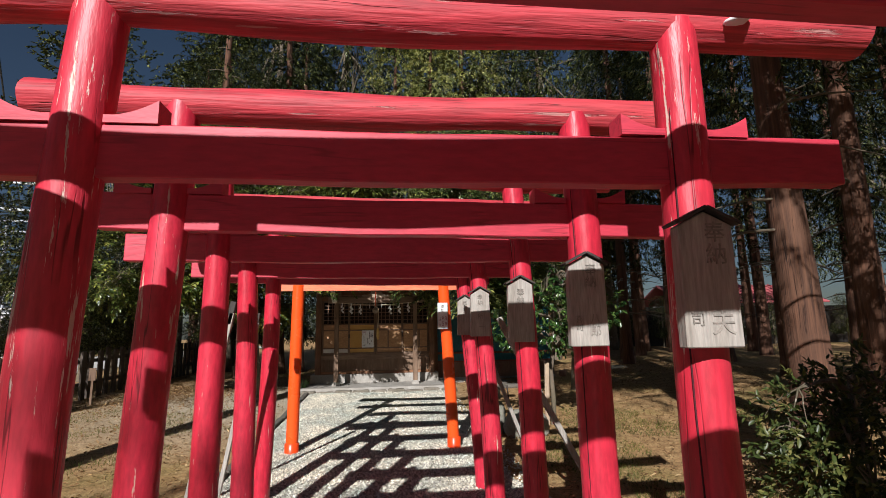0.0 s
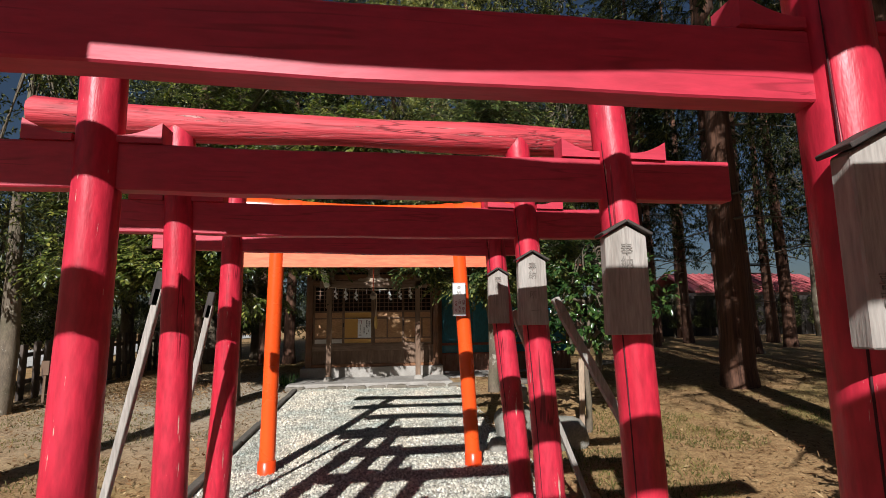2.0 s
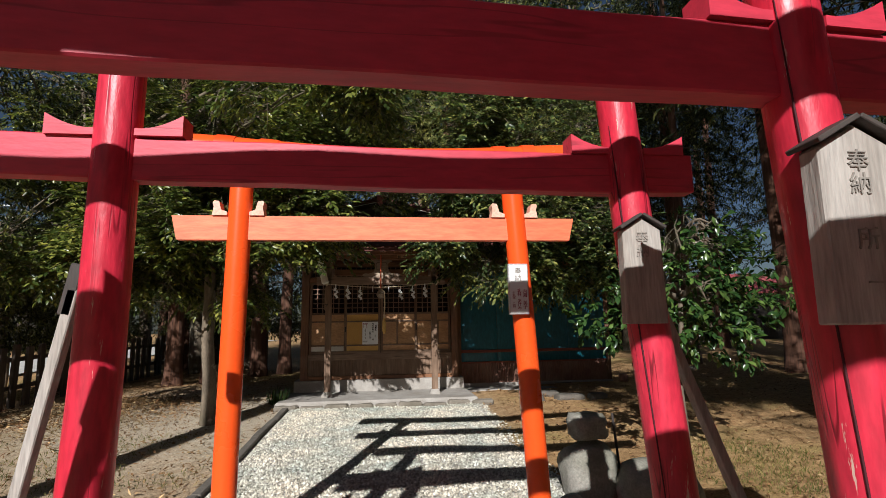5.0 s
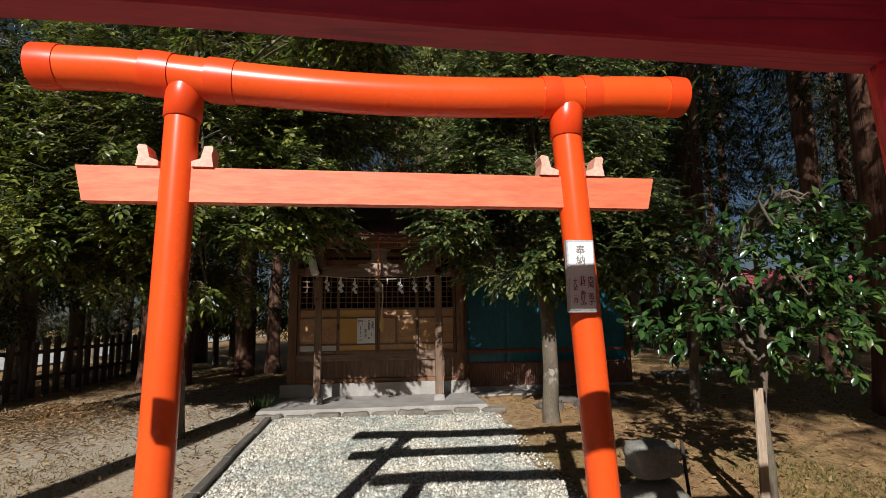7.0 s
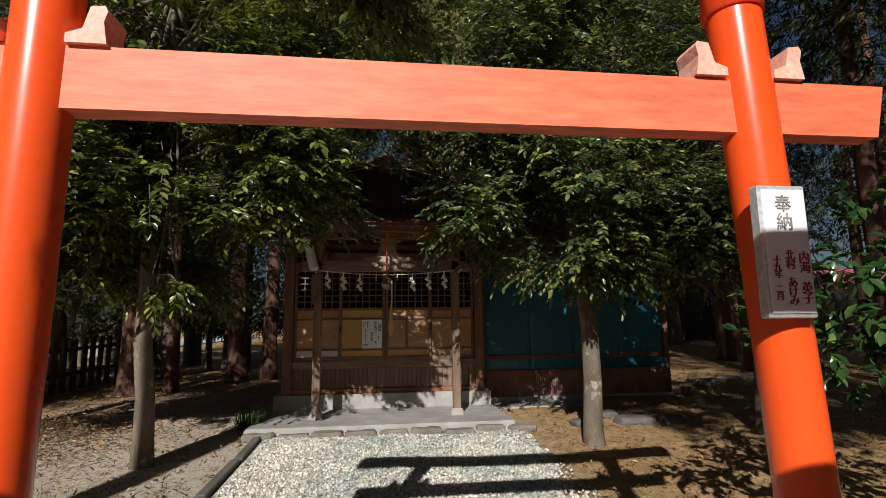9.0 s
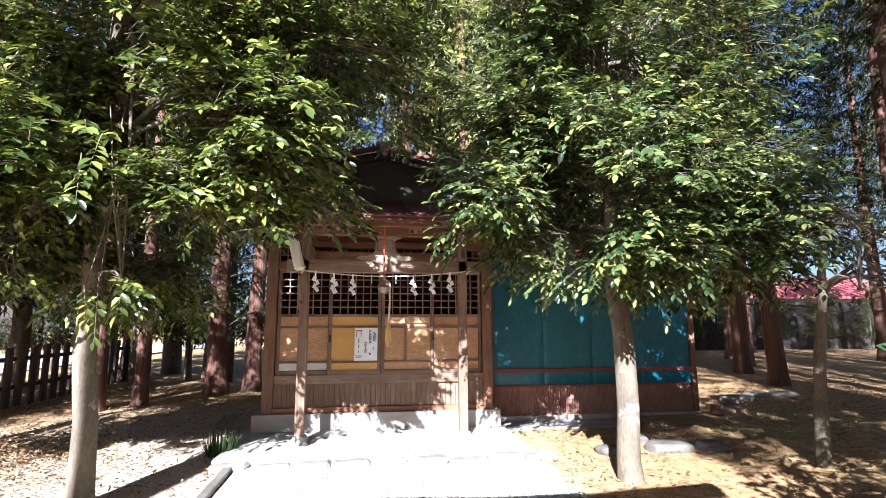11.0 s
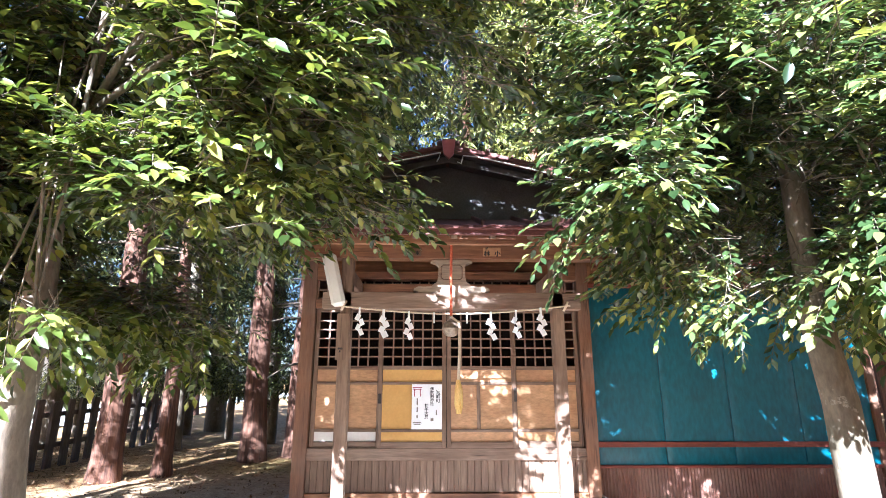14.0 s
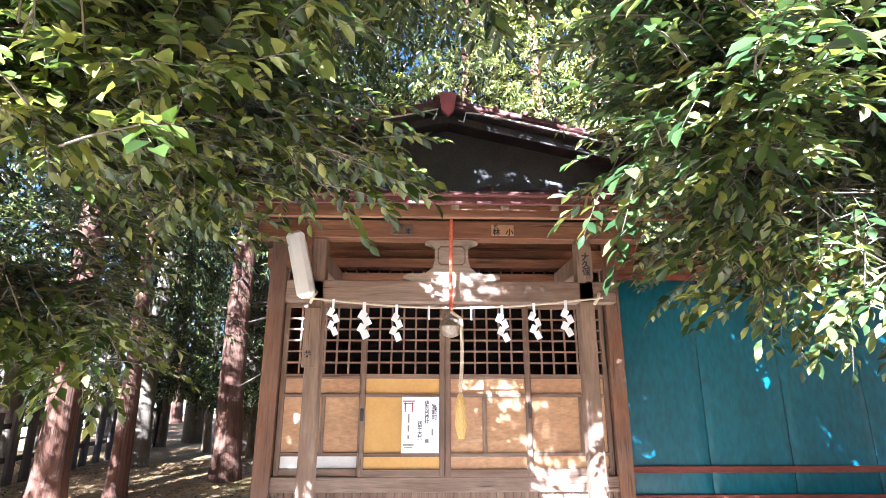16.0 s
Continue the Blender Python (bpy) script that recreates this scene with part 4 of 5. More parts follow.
for pts0 in ([(RX + 0.09, 13.29, 3.9), (RX + 0.13, 13.28, 3.88), (RX + 0.15, 13.285, 3.97), (RX + 0.3, 13.285, 3.955), (RX + 0.8, 13.285, 3.84), (RX + 1.3, 13.285, 3.72)],
             [(RX - 0.09, 13.29, 3.96), (RX - 0.12, 13.28, 3.9), (RX - 0.08, 13.285, 4.0), (RX - 0.35, 13.285, 3.94), (RX - 0.9, 13.285, 3.82), (RX - 1.5, 13.285, 3.68)]):
    part("cable", tube(pts0, 0.007, 6), M_lampcover, shrine, "thin white cable along the verge")
part("ridge_cap", span(RX - 0.12, RX + 0.12, 13.27, 17.42, 4.08, 4.14, 0.02), M_roof, shrine)
part("ridge_ornament", prism([(RX - 0.07, 4.13), (RX + 0.07, 4.13), (RX + 0.05, 3.97), (RX, 3.92), (RX - 0.05, 3.97)], 13.24, 13.28), M_iron_roof, shrine, "red ridge-end plate")

# side wing with blue sheets
WY = 14.65
sp("foundation_strip", 1.55, 5.2, WY - 0.62, WY - 0.065, 0.12, 0.285, M_concrete, label="grey concrete strip along the wing")
sp("foundation", 1.5, 4.95, WY - 0.06, WY + 2.8, 0.15, 0.36, M_concrete)
rb = bmesh.new()
nr = 88
top, bot = [], []
for k in range(nr * 2 + 1):
    x = 1.52 + 3.36 * k / (nr * 2)
    yy = WY - (0.02 if k % 2 else 0.008)
    top.append(rb.verts.new((x, yy, 0.78)))
    bot.append(rb.verts.new((x, yy, 0.36)))
for k in range(nr * 2):
    rb.faces.new((bot[k], bot[k + 1], top[k + 1], top[k]))
wing_wall = sp("wing_wall", 1.5, 4.9, WY, WY + 0.08, 0.36, 3.2, M_wood)
part("ribbed_skirt", rb, M_ribbed, wing_wall, "brown ribbed metal skirting")
for k, (a, b) in enumerate(((1.56, 2.36), (2.366, 3.16), (3.166, 3.98), (3.986, 4.84))):
    bs = box(((a + b) / 2, WY - 0.012, 1.825), (b - a, 0.018, 2.03), None, 0.004)
    bmesh.ops.subdivide_edges(bs, edges=[e for e in bs.edges if e.calc_length() > 0.5], cuts=8, use_grid_fill=True)
    for v in bs.verts:
        v.co.y += 0.004 * noise.noise(v.co * 1.7)
    part("blue_sheet", bs, M_blue, wing_wall, "blue painted sheet panel", True)
sp("rail", 1.46, 4.9, WY - 0.055, WY - 0.023, 1.0, 1.06, M_red_rail, wing_wall)
sp("bottom_rail", 1.5, 4.9, WY - 0.04, WY - 0.022, 0.775, 0.81, M_red_rail, wing_wall)
sp("head_rail", 1.5, 4.9, WY - 0.04, WY - 0.002, 2.845, 2.9, M_red_rail, wing_wall)
sp("edge_post", 1.45, 1.555, WY - 0.06, WY + 0.02, 0.36, 3.1, M_wood, wing_wall)
sp("edge_post", 4.84, 4.93, WY - 0.05, WY + 0.03, 0.36, 3.1, M_wood, wing_wall)
sp("upper_board", 1.555, 4.84, WY - 0.022, WY - 0.002, 2.9, 3.1, M_wood_h, wing_wall)
sp("wing_side", 4.88, 4.94, WY + 0.08, WY + 2.7, 0.56, 3.2, M_wood)
sp("wing_back", 1.44, 4.94, WY + 2.72, WY + 2.78, 0.56, 3.4, M_wood)
vent = part("vent", span(3.62, 3.98, WY - 0.075, WY - 0.063, 0.22, 0.32, 0.003), M_dark_wood, shrine)
for k in range(8):
    part("vent_bar", span(3.64 + k * 0.042, 3.655 + k * 0.042, WY - 0.085, WY - 0.0755, 0.225, 0.315, 0.001), M_concrete, vent)
bm, rot, d = slope_sheet(1.5, 5.35, 14.1, 3.06, 17.3, 3.9, 10)
wr = part("wing_roof", bm, M_roof, shrine, "red-brown sheet roof of the side wing")
for k in range(9):
    part("seam", box((1.65 + 3.55 * k / 8, 15.7, 3.51), (0.03, d.length, 0.05), rot, 0.006), M_roof, wr)
part("eave_board", span(1.5, 5.35, 14.06, 14.09, 2.98, 3.06, 0.004), M_red_rail, wr)
for k in range(8):
    part("rafter", box((1.7 + 3.4 * k / 7, 14.4, 3.1), (0.05, 0.6, 0.06), rot, 0.004), M_wood, wr)

# apron of concrete with rough edge stones
ap = bmesh.new()
add_box(ap, (-0.2, 13.35, 0.21), (3.5, 1.42, 0.26), None, 0.03)
apron = part("apron", ap, M_concrete)
tagged(apron, "worn pale concrete apron before the shrine doors", "step", kind="structure")
rs = random.Random(5)
for k in range(9):
    x = -1.95 + k * 0.42
    w = 0.4 + rs.uniform(-0.03, 0.01)
    bm = box((x + 0.2, 12.6 + 0.05 * math.sin(k * 1.9), 0.195), (w, 0.2 + rs.uniform(-0.03, 0.03), 0.2 + rs.uniform(-0.04, 0.02)), Euler((0, 0, rs.uniform(-0.06, 0.06))).to_matrix(), 0.03)
    bmesh.ops.subdivide_edges(bm, edges=bm.edges[:], cuts=2, use_grid_fill=True)
    for v in bm.verts:
        v.co += Vector(noise.noise_vector(v.co * 9)) * 0.022
    part("edge_stone", bm, M_edge_stone, apron)

# rope with paper streamers
RY = 13.14
rope = thing("straw_rope", "thin straw rope with white zigzag paper streamers across the porch", "rope", (-0.15, RY, 2.33))
rp = [(-1.2 + 2.14 * k / 24, RY, 2.395 - 0.075 * math.sin(math.pi * k / 24) + 0.012 * (k / 24)) for k in range(25)]
part("cord", tube(rp, 0.008, 8), M_rope, rope)
for wrap in (-1.15, 0.9):
    part("knot", tube([(wrap - 0.02, RY + 0.02, 2.36), (wrap, RY - 0.01, 2.4), (wrap + 0.02, RY + 0.02, 2.44)], 0.012, 8), M_rope, rope)


def streamer(x, z, big, k):
    bm = bmesh.new()
    w = 0.05 * big
    xs1, zz = 0.0, 0.0
    add_box(bm, (x, RY - 0.014, z - 0.04), (0.022 * big, 0.003, 0.1), None, 0)
    for i in range(4 if big > 0.7 else 0):
        cx = x + (0.018 if i % 2 else -0.014) + 0.006 * math.sin(k + i)
        add_box(bm, (cx, RY - 0.016 - 0.004 * (i % 2), z - 0.085 - i * 0.045), (w, 0.003, 0.058), Euler((0.15 * math.sin(k * 2 + i), 0.45 * (-1) ** i, 0.35 * math.sin(k + i * 2))).to_matrix(), 0)
    part("streamer", bm, M_paper, rope)


for k, (x, big) in enumerate(((-1.0, 1.0), (-0.78, 1.35), (-0.55, 1.1), (-0.32, 0.7), (-0.02, 0.7), (0.2, 1.1), (0.43, 1.05), (0.66, 1.2))):
    t = (x + 1.2) / 2.14
    streamer(x, 2.395 - 0.075 * math.sin(math.pi * t) + 0.012 * t, big * 0.8, k)

# bell with its cord
bell = thing("shrine_bell", "round tarnished bell with a pull cord hanging under the porch eave", "bell", (-0.15, 13.02, 2.1))
bs = bmesh.new()
prof = [(0.0, 0.075), (0.03, 0.073), (0.058, 0.055), (0.072, 0.028), (0.075, 0.008), (0.08, 0.004), (0.08, -0.004), (0.075, -0.008), (0.07, -0.035), (0.05, -0.06), (0.02, -0.073), (0.0, -0.075)]
add_tube(bs, [(-0.17, 13.02, 2.18 + b) for a, b in prof[::-1]], [max(a, 0.002) for a, b in prof[::-1]], 20)
part("bell_body", bs, M_bell, bell)
part("bell_neck", tube([(-0.17, 13.02, 2.25), (-0.17, 13.02, 2.29)], 0.02, 10), M_bell, bell)
part("upper_cord", tube([(-0.165, 13.02, 2.97), (-0.17, 13.018, 2.7), (-0.17, 13.02, 2.28)], 0.012, 10, wob=0.3), M_rope_red, bell, "red and white twisted cord")
part("pull_cord", tube([(-0.17, 13.0, 2.28), (-0.1, 12.985, 2.23), (-0.095, 12.98, 2.0), (-0.11, 12.98, 1.72)], 0.012, 10, wob=0.2), M_rope, bell)
part("tassel", tube([(-0.11, 12.98, 1.74), (-0.11, 12.98, 1.66), (-0.108, 12.98, 1.54), (-0.105, 12.98, 1.46)], [0.016, 0.03, 0.034, 0.02], 14, wob=0.3), M_tassel, bell, "yellow fibre tassel")

# lamp on the pillar
lamp = thing("porch_lamp", "long milky fluorescent lamp cover tilted on the porch pillar", "lamp", (-1.2, 13.12, 2.38))
rl = Euler((0, radians(-14), 0)).to_matrix()
bm = box((-1.245, 13.1, 2.63), (0.125, 0.09, 0.5), rl, 0.03)
part("cover", bm, M_lampcover, lamp, smooth=False)
part("bracket", box((-1.22, 13.165, 2.62), (0.07, 0.05, 0.4), rl, 0.005), M_silver, lamp)

# poster
poster = thing("poster", "white festival notice with black brush writing on an ochre door", "poster", (-0.37, FY - 0.05, 1.25))
bm = box((-0.385, FY - 0.041, 1.47), (0.315, 0.003, 0.45), None, 0)
part("sheet", bm, M_paper, poster)
for body, size, dx, dz in (("宮崎町", 0.048, 0.118, 0.1), ("伊奈利神社", 0.041, 0.054, 0.1), ("初午大祭", 0.042, -0.004, -0.05)):
    lettering(body, size, (-0.385 + dx, FY - 0.0435, 1.47 + dz), M_ink, poster, gap=0.9, depth=0.0006, bold=0.0007)
for bx, bz, w, h in ((-0.1, 0.19, 0.1, 0.009), (-0.1, 0.17, 0.085, 0.006), (-0.13, 0.14, 0.009, 0.08), (-0.07, 0.14, 0.009, 0.08)):
    part("gate_drawing", box((-0.385 + bx, FY - 0.0435, 1.47 + bz), (w, 0.0012, h), None, 0), M_red_ink, poster)
for bx, bz, w, h in ((-0.1, 0.05, 0.014, 0.07), (-0.1, -0.03, 0.014, 0.05), (-0.1, -0.1, 0.014, 0.03), (-0.1, -0.16, 0.09, 0.012), (-0.1, -0.178, 0.07, 0.008), (0.1, -0.06, 0.012, 0.05), (0.055, -0.13, 0.03, 0.03)):
    part("writing_bar", box((-0.385 + bx, FY - 0.0435, 1.47 + bz), (w, 0.0012, h), None, 0), M_carve_soft, poster)


def donor_plate(x, y, z, w, h, texts, mat, rows=1):
    g = thing("donor_plate", "small wooden donor name plate nailed to the porch timber", "plaque", (x, y, z - h / 2), "donor plates on the porch")
    part("board", box((x, y, z), (w, 0.008, h), None, 0.002), mat, g)
    for body, size, dx, dz in texts:
        lettering(body, size, (x + dx, y - 0.0045, z + dz), M_ink, g, gap=0.9, depth=0.001, bold=0.0016)


donor_plate(0.23, 13.184, 2.925, 0.17, 0.085, [("小", 0.058, 0.052, -0.02), ("林", 0.058, -0.048, -0.02), ("谷", 0.034, -0.05, 0.027)], M_tan)
donor_plate(-0.53, 13.184, 2.925, 0.17, 0.085, [("本", 0.045, 0.05, -0.018), ("堂", 0.045, -0.045, -0.018), ("橋", 0.03, 0.0, 0.02)], M_wood_pale)
donor_plate(0.845, 13.184, 2.68, 0.095, 0.26, [("大久保", 0.062, 0.0, -0.02)], M_wood_pale)
donor_plate(-1.15, 13.184, 2.12, 0.12, 0.42, [("井", 0.05, -0.02, -0.12)], M_wood_pale)


# ---- trees ----
def limb(a, b, rng, sag=0.15, n=5):
    a, b = Vector(a), Vector(b)
    out = []
    for i in range(n):
        k = i / (n - 1)
        p = a.lerp(b, k) + Vector((0, 0, sag * math.sin(math.pi * k)))
        out.append(p + Vector(rng.normal(0, 0.02, 3)) * (0 if i in (0, n - 1) else 1))
    return out


def crown_points(blobs, count, rng, shell=0.35, cut=-0.12):
    pts, out = [], []
    vol = np.array([b[3] * b[4] * b[5] for b in blobs]) ** 0.7
    for (cx, cy, cz, rx, ry, rz), share in zip(blobs, vol / vol.sum()):
        m = int(count * share * 1.6)
        d = unit(rng.normal(size=(m, 3)))
        r = rng.random(m) ** shell
        p = np.array([cx, cy, cz]) + d * r[:, None] * np.array([rx, ry, rz])
        keep = np.array([noise.noise(Vector(q) * 1.1) > cut for q in p])
        pts.append(p[keep][: int(count * share)])
        out.append(d[keep][: int(count * share)])
    return np.concatenate(pts), np.concatenate(out)


def broadleaf(name, label, at, trunk, tr, blobs, count, per, leaf_len, leaf_w, mat, seed, fine=True, limbs=26, droop=0.2, bark=M_bark, twig=0.2, shell=0.35, wig=0.05, group="", cut=-0.12, solo=True, layered=False):
    """A broad-leaved tree: bent tapered trunk, limbs, thin twigs, and a crown of sprigs."""
    rng = np.random.default_rng(seed)
    g = thing(name, label, "tree", at, group)
    part("trunk", tube(trunk, tr, 14, wob=0.14, seed=seed), bark, g, smooth=True)
    pts, out = crown_points(blobs, count, rng, shell, cut)
    bm = bmesh.new()
    tops = [Vector(q) for q in trunk]
    pick = rng.choice(len(pts), limbs, replace=False)
    for i in pick:
        q = Vector(pts[i])
        cand = [tv for tv in tops if tv.z < q.z + 0.3 and tv.z > tops[-1].z * 0.42]
        a = min(cand or tops[-1:], key=lambda tv: (tv - q).length)
        lp = limb(a, q, rng)
        if solo:
            bm = bmesh.new()
        add_tube(bm, lp, [0.032 * (1 - 0.85 * k / 4) for k in range(5)], 6)
        for _ in range(5):
            j = rng.integers(len(pts))
            near = np.argsort(((pts - np.array(lp[rng.integers(2, 5)])) ** 2).sum(1))[rng.integers(1, 14)]
            add_tube(bm, limb(lp[int(rng.integers(2, 5))], pts[near], rng, 0.05, 4), [0.01, 0.008, 0.006, 0.003], 4, caps=False)
        if solo:
            part("limb", bm, M_bark, g)
    if not solo:
        tagged(part("branchwork", bm, M_bark, g), kind="stuff")
    if layered:
        near = (pts[:, 1] < 11.9) & (pts[:, 2] < 4.6)
        vs, fs, at_v = [], [], 0
        for sel, is_fine in ((near, True), (~near, False)):
            v, f, tv, tf = sprays(pts[sel], out[sel], per, twig, leaf_len, leaf_w, rng, droop, is_fine)
            vs.append(v)
            fs.append(f + at_v)
            at_v += len(v)
            tagged(part("twigwork", np_mesh("twigwork", tv, tf, M_twig), M_twig, g), kind="stuff")
        part("crown", np_mesh("crown", np.concatenate(vs), np.concatenate(fs), mat), mat, g)
        return g
    v, f = sprigs(pts, out * 0.9 + rng.normal(0, 0.55, out.shape) + np.array([0, 0, -0.05]), per, twig, leaf_len, leaf_w, rng, droop, fine=fine)
    part("crown", np_mesh("crown", v, f, mat), mat, g)
    return g


zl, zr = gz(-2.72, 11.65), gz(2.25, 11.78)
broadleaf("evergreen_oak", "evergreen oak with a slim pale trunk and drooping glossy leaves", (-2.72, 11.65, zl),
          [(-2.68, 11.62, zl - 0.1), (-2.68, 11.63, zl + 0.25), (-2.7, 11.65, 0.9), (-2.74, 11.6, 1.45), (-2.74, 11.62, 2.1), (-2.85, 11.7, 3.2), (-2.8, 11.7, 4.4), (-2.75, 11.75, 5.6)],
          [0.125, 0.1, 0.093, 0.09, 0.085, 0.07, 0.05, 0.025],
          # the blobs at y 9.4 are an added bough that shades the doors
          [(-2.9, 11.5, 3.0, 1.9, 1.9, 1.0), (-2.8, 11.6, 4.5, 1.75, 1.7, 1.2), (-2.8, 11.7, 6.0, 1.35, 1.3, 1.1), (-1.75, 11.25, 2.75, 0.85, 0.85, 0.55), (-4.2, 11.4, 2.9, 1.1, 1.1, 0.9), (-1.9, 11.4, 3.7, 0.9, 0.9, 0.7), (-1.1, 11.4, 2.95, 0.7, 0.7, 0.4), (-5.0, 11.8, 3.6, 1.2, 1.3, 1.0), (-4.6, 11.9, 5.0, 1.2, 1.2, 0.9), (-0.9, 11.5, 4.3, 1.1, 1.1, 0.8), (-0.7, 11.6, 5.5, 1.1, 1.1, 0.8), (-1.5, 10.7, 3.2, 0.9, 0.8, 0.45), (-0.6, 10.9, 3.5, 0.8, 0.7, 0.4), (-1.0, 9.4, 4.5, 1.1, 0.9, 0.5), (0.0, 9.4, 4.45, 0.8, 0.8, 0.45), (-5.2, 10.9, 3.2, 1.2, 1.1, 1.0), (-2.7, 11.0, 2.6, 1.2, 0.9, 0.5), (-1.8, 11.2, 2.55, 0.8, 0.8, 0.42), (-3.9, 10.9, 2.65, 1.1, 0.9, 0.5), (-2.4, 11.1, 2.3, 0.8, 0.6, 0.36), (-2.15, 12.4, 2.25, 0.6, 0.6, 0.42), (-2.9, 12.1, 2.3, 0.7, 0.6, 0.4), (-2.1, 11.8, 2.5, 0.7, 0.6, 0.4), (-3.2, 11.2, 2.3, 0.7, 0.6, 0.35)],
          13500, 11, 0.085, 0.47, M_leaf_oak, 11, shell=0.5, cut=-0.02, twig=0.27, droop=0.16, group="oaks before the shrine", layered=True)
broadleaf("evergreen_oak", "evergreen oak with a pale patched trunk and drooping glossy leaves", (2.25, 11.78, zr),
          [(2.25, 11.76, zr - 0.1), (2.245, 11.77, zr + 0.2), (2.275, 11.78, 0.9), (2.27, 11.8, 1.6), (2.2, 11.8, 2.1), (2.22, 11.8, 3.3), (2.15, 11.85, 4.6), (2.1, 11.9, 5.8)],
          [0.135, 0.112, 0.105, 0.1, 0.092, 0.075, 0.05, 0.025],
          [(2.1, 11.6, 3.0, 1.75, 1.8, 0.95), (2.2, 11.7, 4.5, 1.8, 1.75, 1.2), (2.2, 11.8, 6.0, 1.4, 1.3, 1.1), (1.0, 11.2, 2.85, 0.85, 0.85, 0.55), (3.4, 11.5, 2.8, 1.0, 1.0, 0.75), (1.2, 11.4, 3.8, 0.9, 0.9, 0.7), (0.8, 11.6, 2.9, 0.5, 0.6, 0.35), (2.7, 12.5, 4.3, 1.7, 1.0, 1.2), (0.9, 11.5, 4.9, 1.0, 1.0, 0.7), (2.3, 11.3, 2.45, 1.1, 0.8, 0.42), (3.1, 11.1, 2.6, 0.8, 0.7, 0.4)],
          8600, 11, 0.08, 0.45, M_leaf_oak_blue, 12, shell=0.5, cut=-0.02, twig=0.26, droop=0.16, group="oaks before the shrine", layered=True)

# camellia beside the path
zc = gz(2.81, 8.33)
broadleaf("camellia", "young camellia with dark glossy leaves and a thin bare stem", (2.81, 8.33, zc),
          [(2.76, 8.33, zc - 0.06), (2.78, 8.33, 0.5), (2.76, 8.33, 0.95), (2.82, 8.33, 1.25), (2.86, 8.35, 1.8), (2.84, 8.35, 2.3)], [0.045, 0.037, 0.034, 0.03, 0.022, 0.012],
          [(2.75, 8.3, 1.65, 0.85, 0.7, 0.42), (2.85, 8.3, 2.1, 0.7, 0.6, 0.45), (3.35, 8.3, 1.5, 0.5, 0.5, 0.35), (2.1, 8.3, 1.65, 0.4, 0.4, 0.3), (3.0, 8.35, 2.4, 0.65, 0.55, 0.35), (3.4, 8.3, 1.9, 0.6, 0.55, 0.45)], 440, 8, 0.085, 0.5, M_leaf_cam, 13, limbs=14, droop=0.2, twig=0.14)
# evergreen shrub by the first gate
broadleaf("shrub", "low evergreen shrub with dusty green leaves", (4.3, 4.4, 0.03),
          [(4.3, 4.4, -0.02), (4.3, 4.42, 0.3), (4.32, 4.4, 0.6), (4.3, 4.4, 0.95)], [0.04, 0.035, 0.028, 0.015],
          [(4.2, 4.3, 0.6, 0.85, 0.75, 0.55), (4.7, 4.3, 0.75, 0.8, 0.75, 0.6), (3.75, 4.2, 0.4, 0.5, 0.5, 0.4)], 620, 9, 0.075, 0.42, M_leaf_shrub, 14, limbs=18, droop=0.0, twig=0.16)
# thin young tree
broadleaf("young_tree", "thin young tree with a crooked grey stem", (4.5, 11.85, gz(4.5, 11.85)),
          [(4.46, 11.85, gz(4.5, 11.85) - 0.06), (4.5, 11.85, 0.9), (4.6, 11.87, 1.5), (4.75, 11.9, 2.1), (4.8, 11.9, 2.8)], [0.075, 0.062, 0.055, 0.04, 0.02],
          [(4.9, 11.9, 2.5, 0.8, 0.8, 0.7)], 60, 6, 0.08, 0.4, M_leaf_oak, 15, limbs=20)


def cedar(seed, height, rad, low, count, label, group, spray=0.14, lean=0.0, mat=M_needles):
    """A tall cedar: furrowed straight trunk with a flared foot, dead stubs, and drooping sprays."""
    rng = np.random.default_rng(seed)
    g = thing("cedar_tree", label, "tree", (0, 0, 0), group)
    pts, rr = [], []
    for k in range(14):
        z = -0.25 + (height + 0.25) * k / 13
        pts.append((0.05 * math.sin(k * 0.6 + seed) + lean * z * 0.02, 0.05 * math.cos(k * 0.5 + seed), z))
        rr.append(rad * (1 - 0.8 * k / 13) + (rad * 0.35 if k == 0 else 0))
    pts.insert(1, (pts[0][0], pts[0][1], 0.35))
    rr.insert(1, rad * 1.04)
    part("trunk", tube(pts, rr, 18, wob=0.16, seed=seed), M_cedar, g, smooth=True)
    zs = rng.uniform(0, 1, count) ** 0.8
    z = low + (height - low) * zs
    reach = (0.35 + 1.9 * (1 - zs) ** 0.7) * rng.uniform(0.35, 1, count)
    an = rng.uniform(0, 6.283, count)
    p = np.stack([np.cos(an) * reach, np.sin(an) * reach, z - 0.25 * reach], 1)
    o = np.stack([np.cos(an), np.sin(an), np.full(count, -0.5)], 1)
    v, f = sprigs(p, o + rng.normal(0, 0.35, o.shape), 16, 0.45, spray, 0.24, rng, 0.4, 1.3, False, 0.3)
    part("crown", np_mesh("crown", v, f, mat), mat, g)
    bm = bmesh.new()
    for k in range(34):
        zz = rng.uniform(low * 0.5, height * 0.85)
        a = rng.uniform(0, 6.283)
        ln = rng.uniform(0.5, 1.9) * (1.05 - zz / height)
        d = Vector((math.cos(a), math.sin(a), -0.18))
        add_tube(bm, [Vector((0, 0, zz)), Vector((0, 0, zz)) + d * ln * 0.5 + Vector((0, 0, 0.06)), Vector((0, 0, zz)) + d * ln], [0.028, 0.018, 0.006], 5, caps=False)
    tagged(part("branchwork", bm, M_twig, g), kind="stuff")
    return g


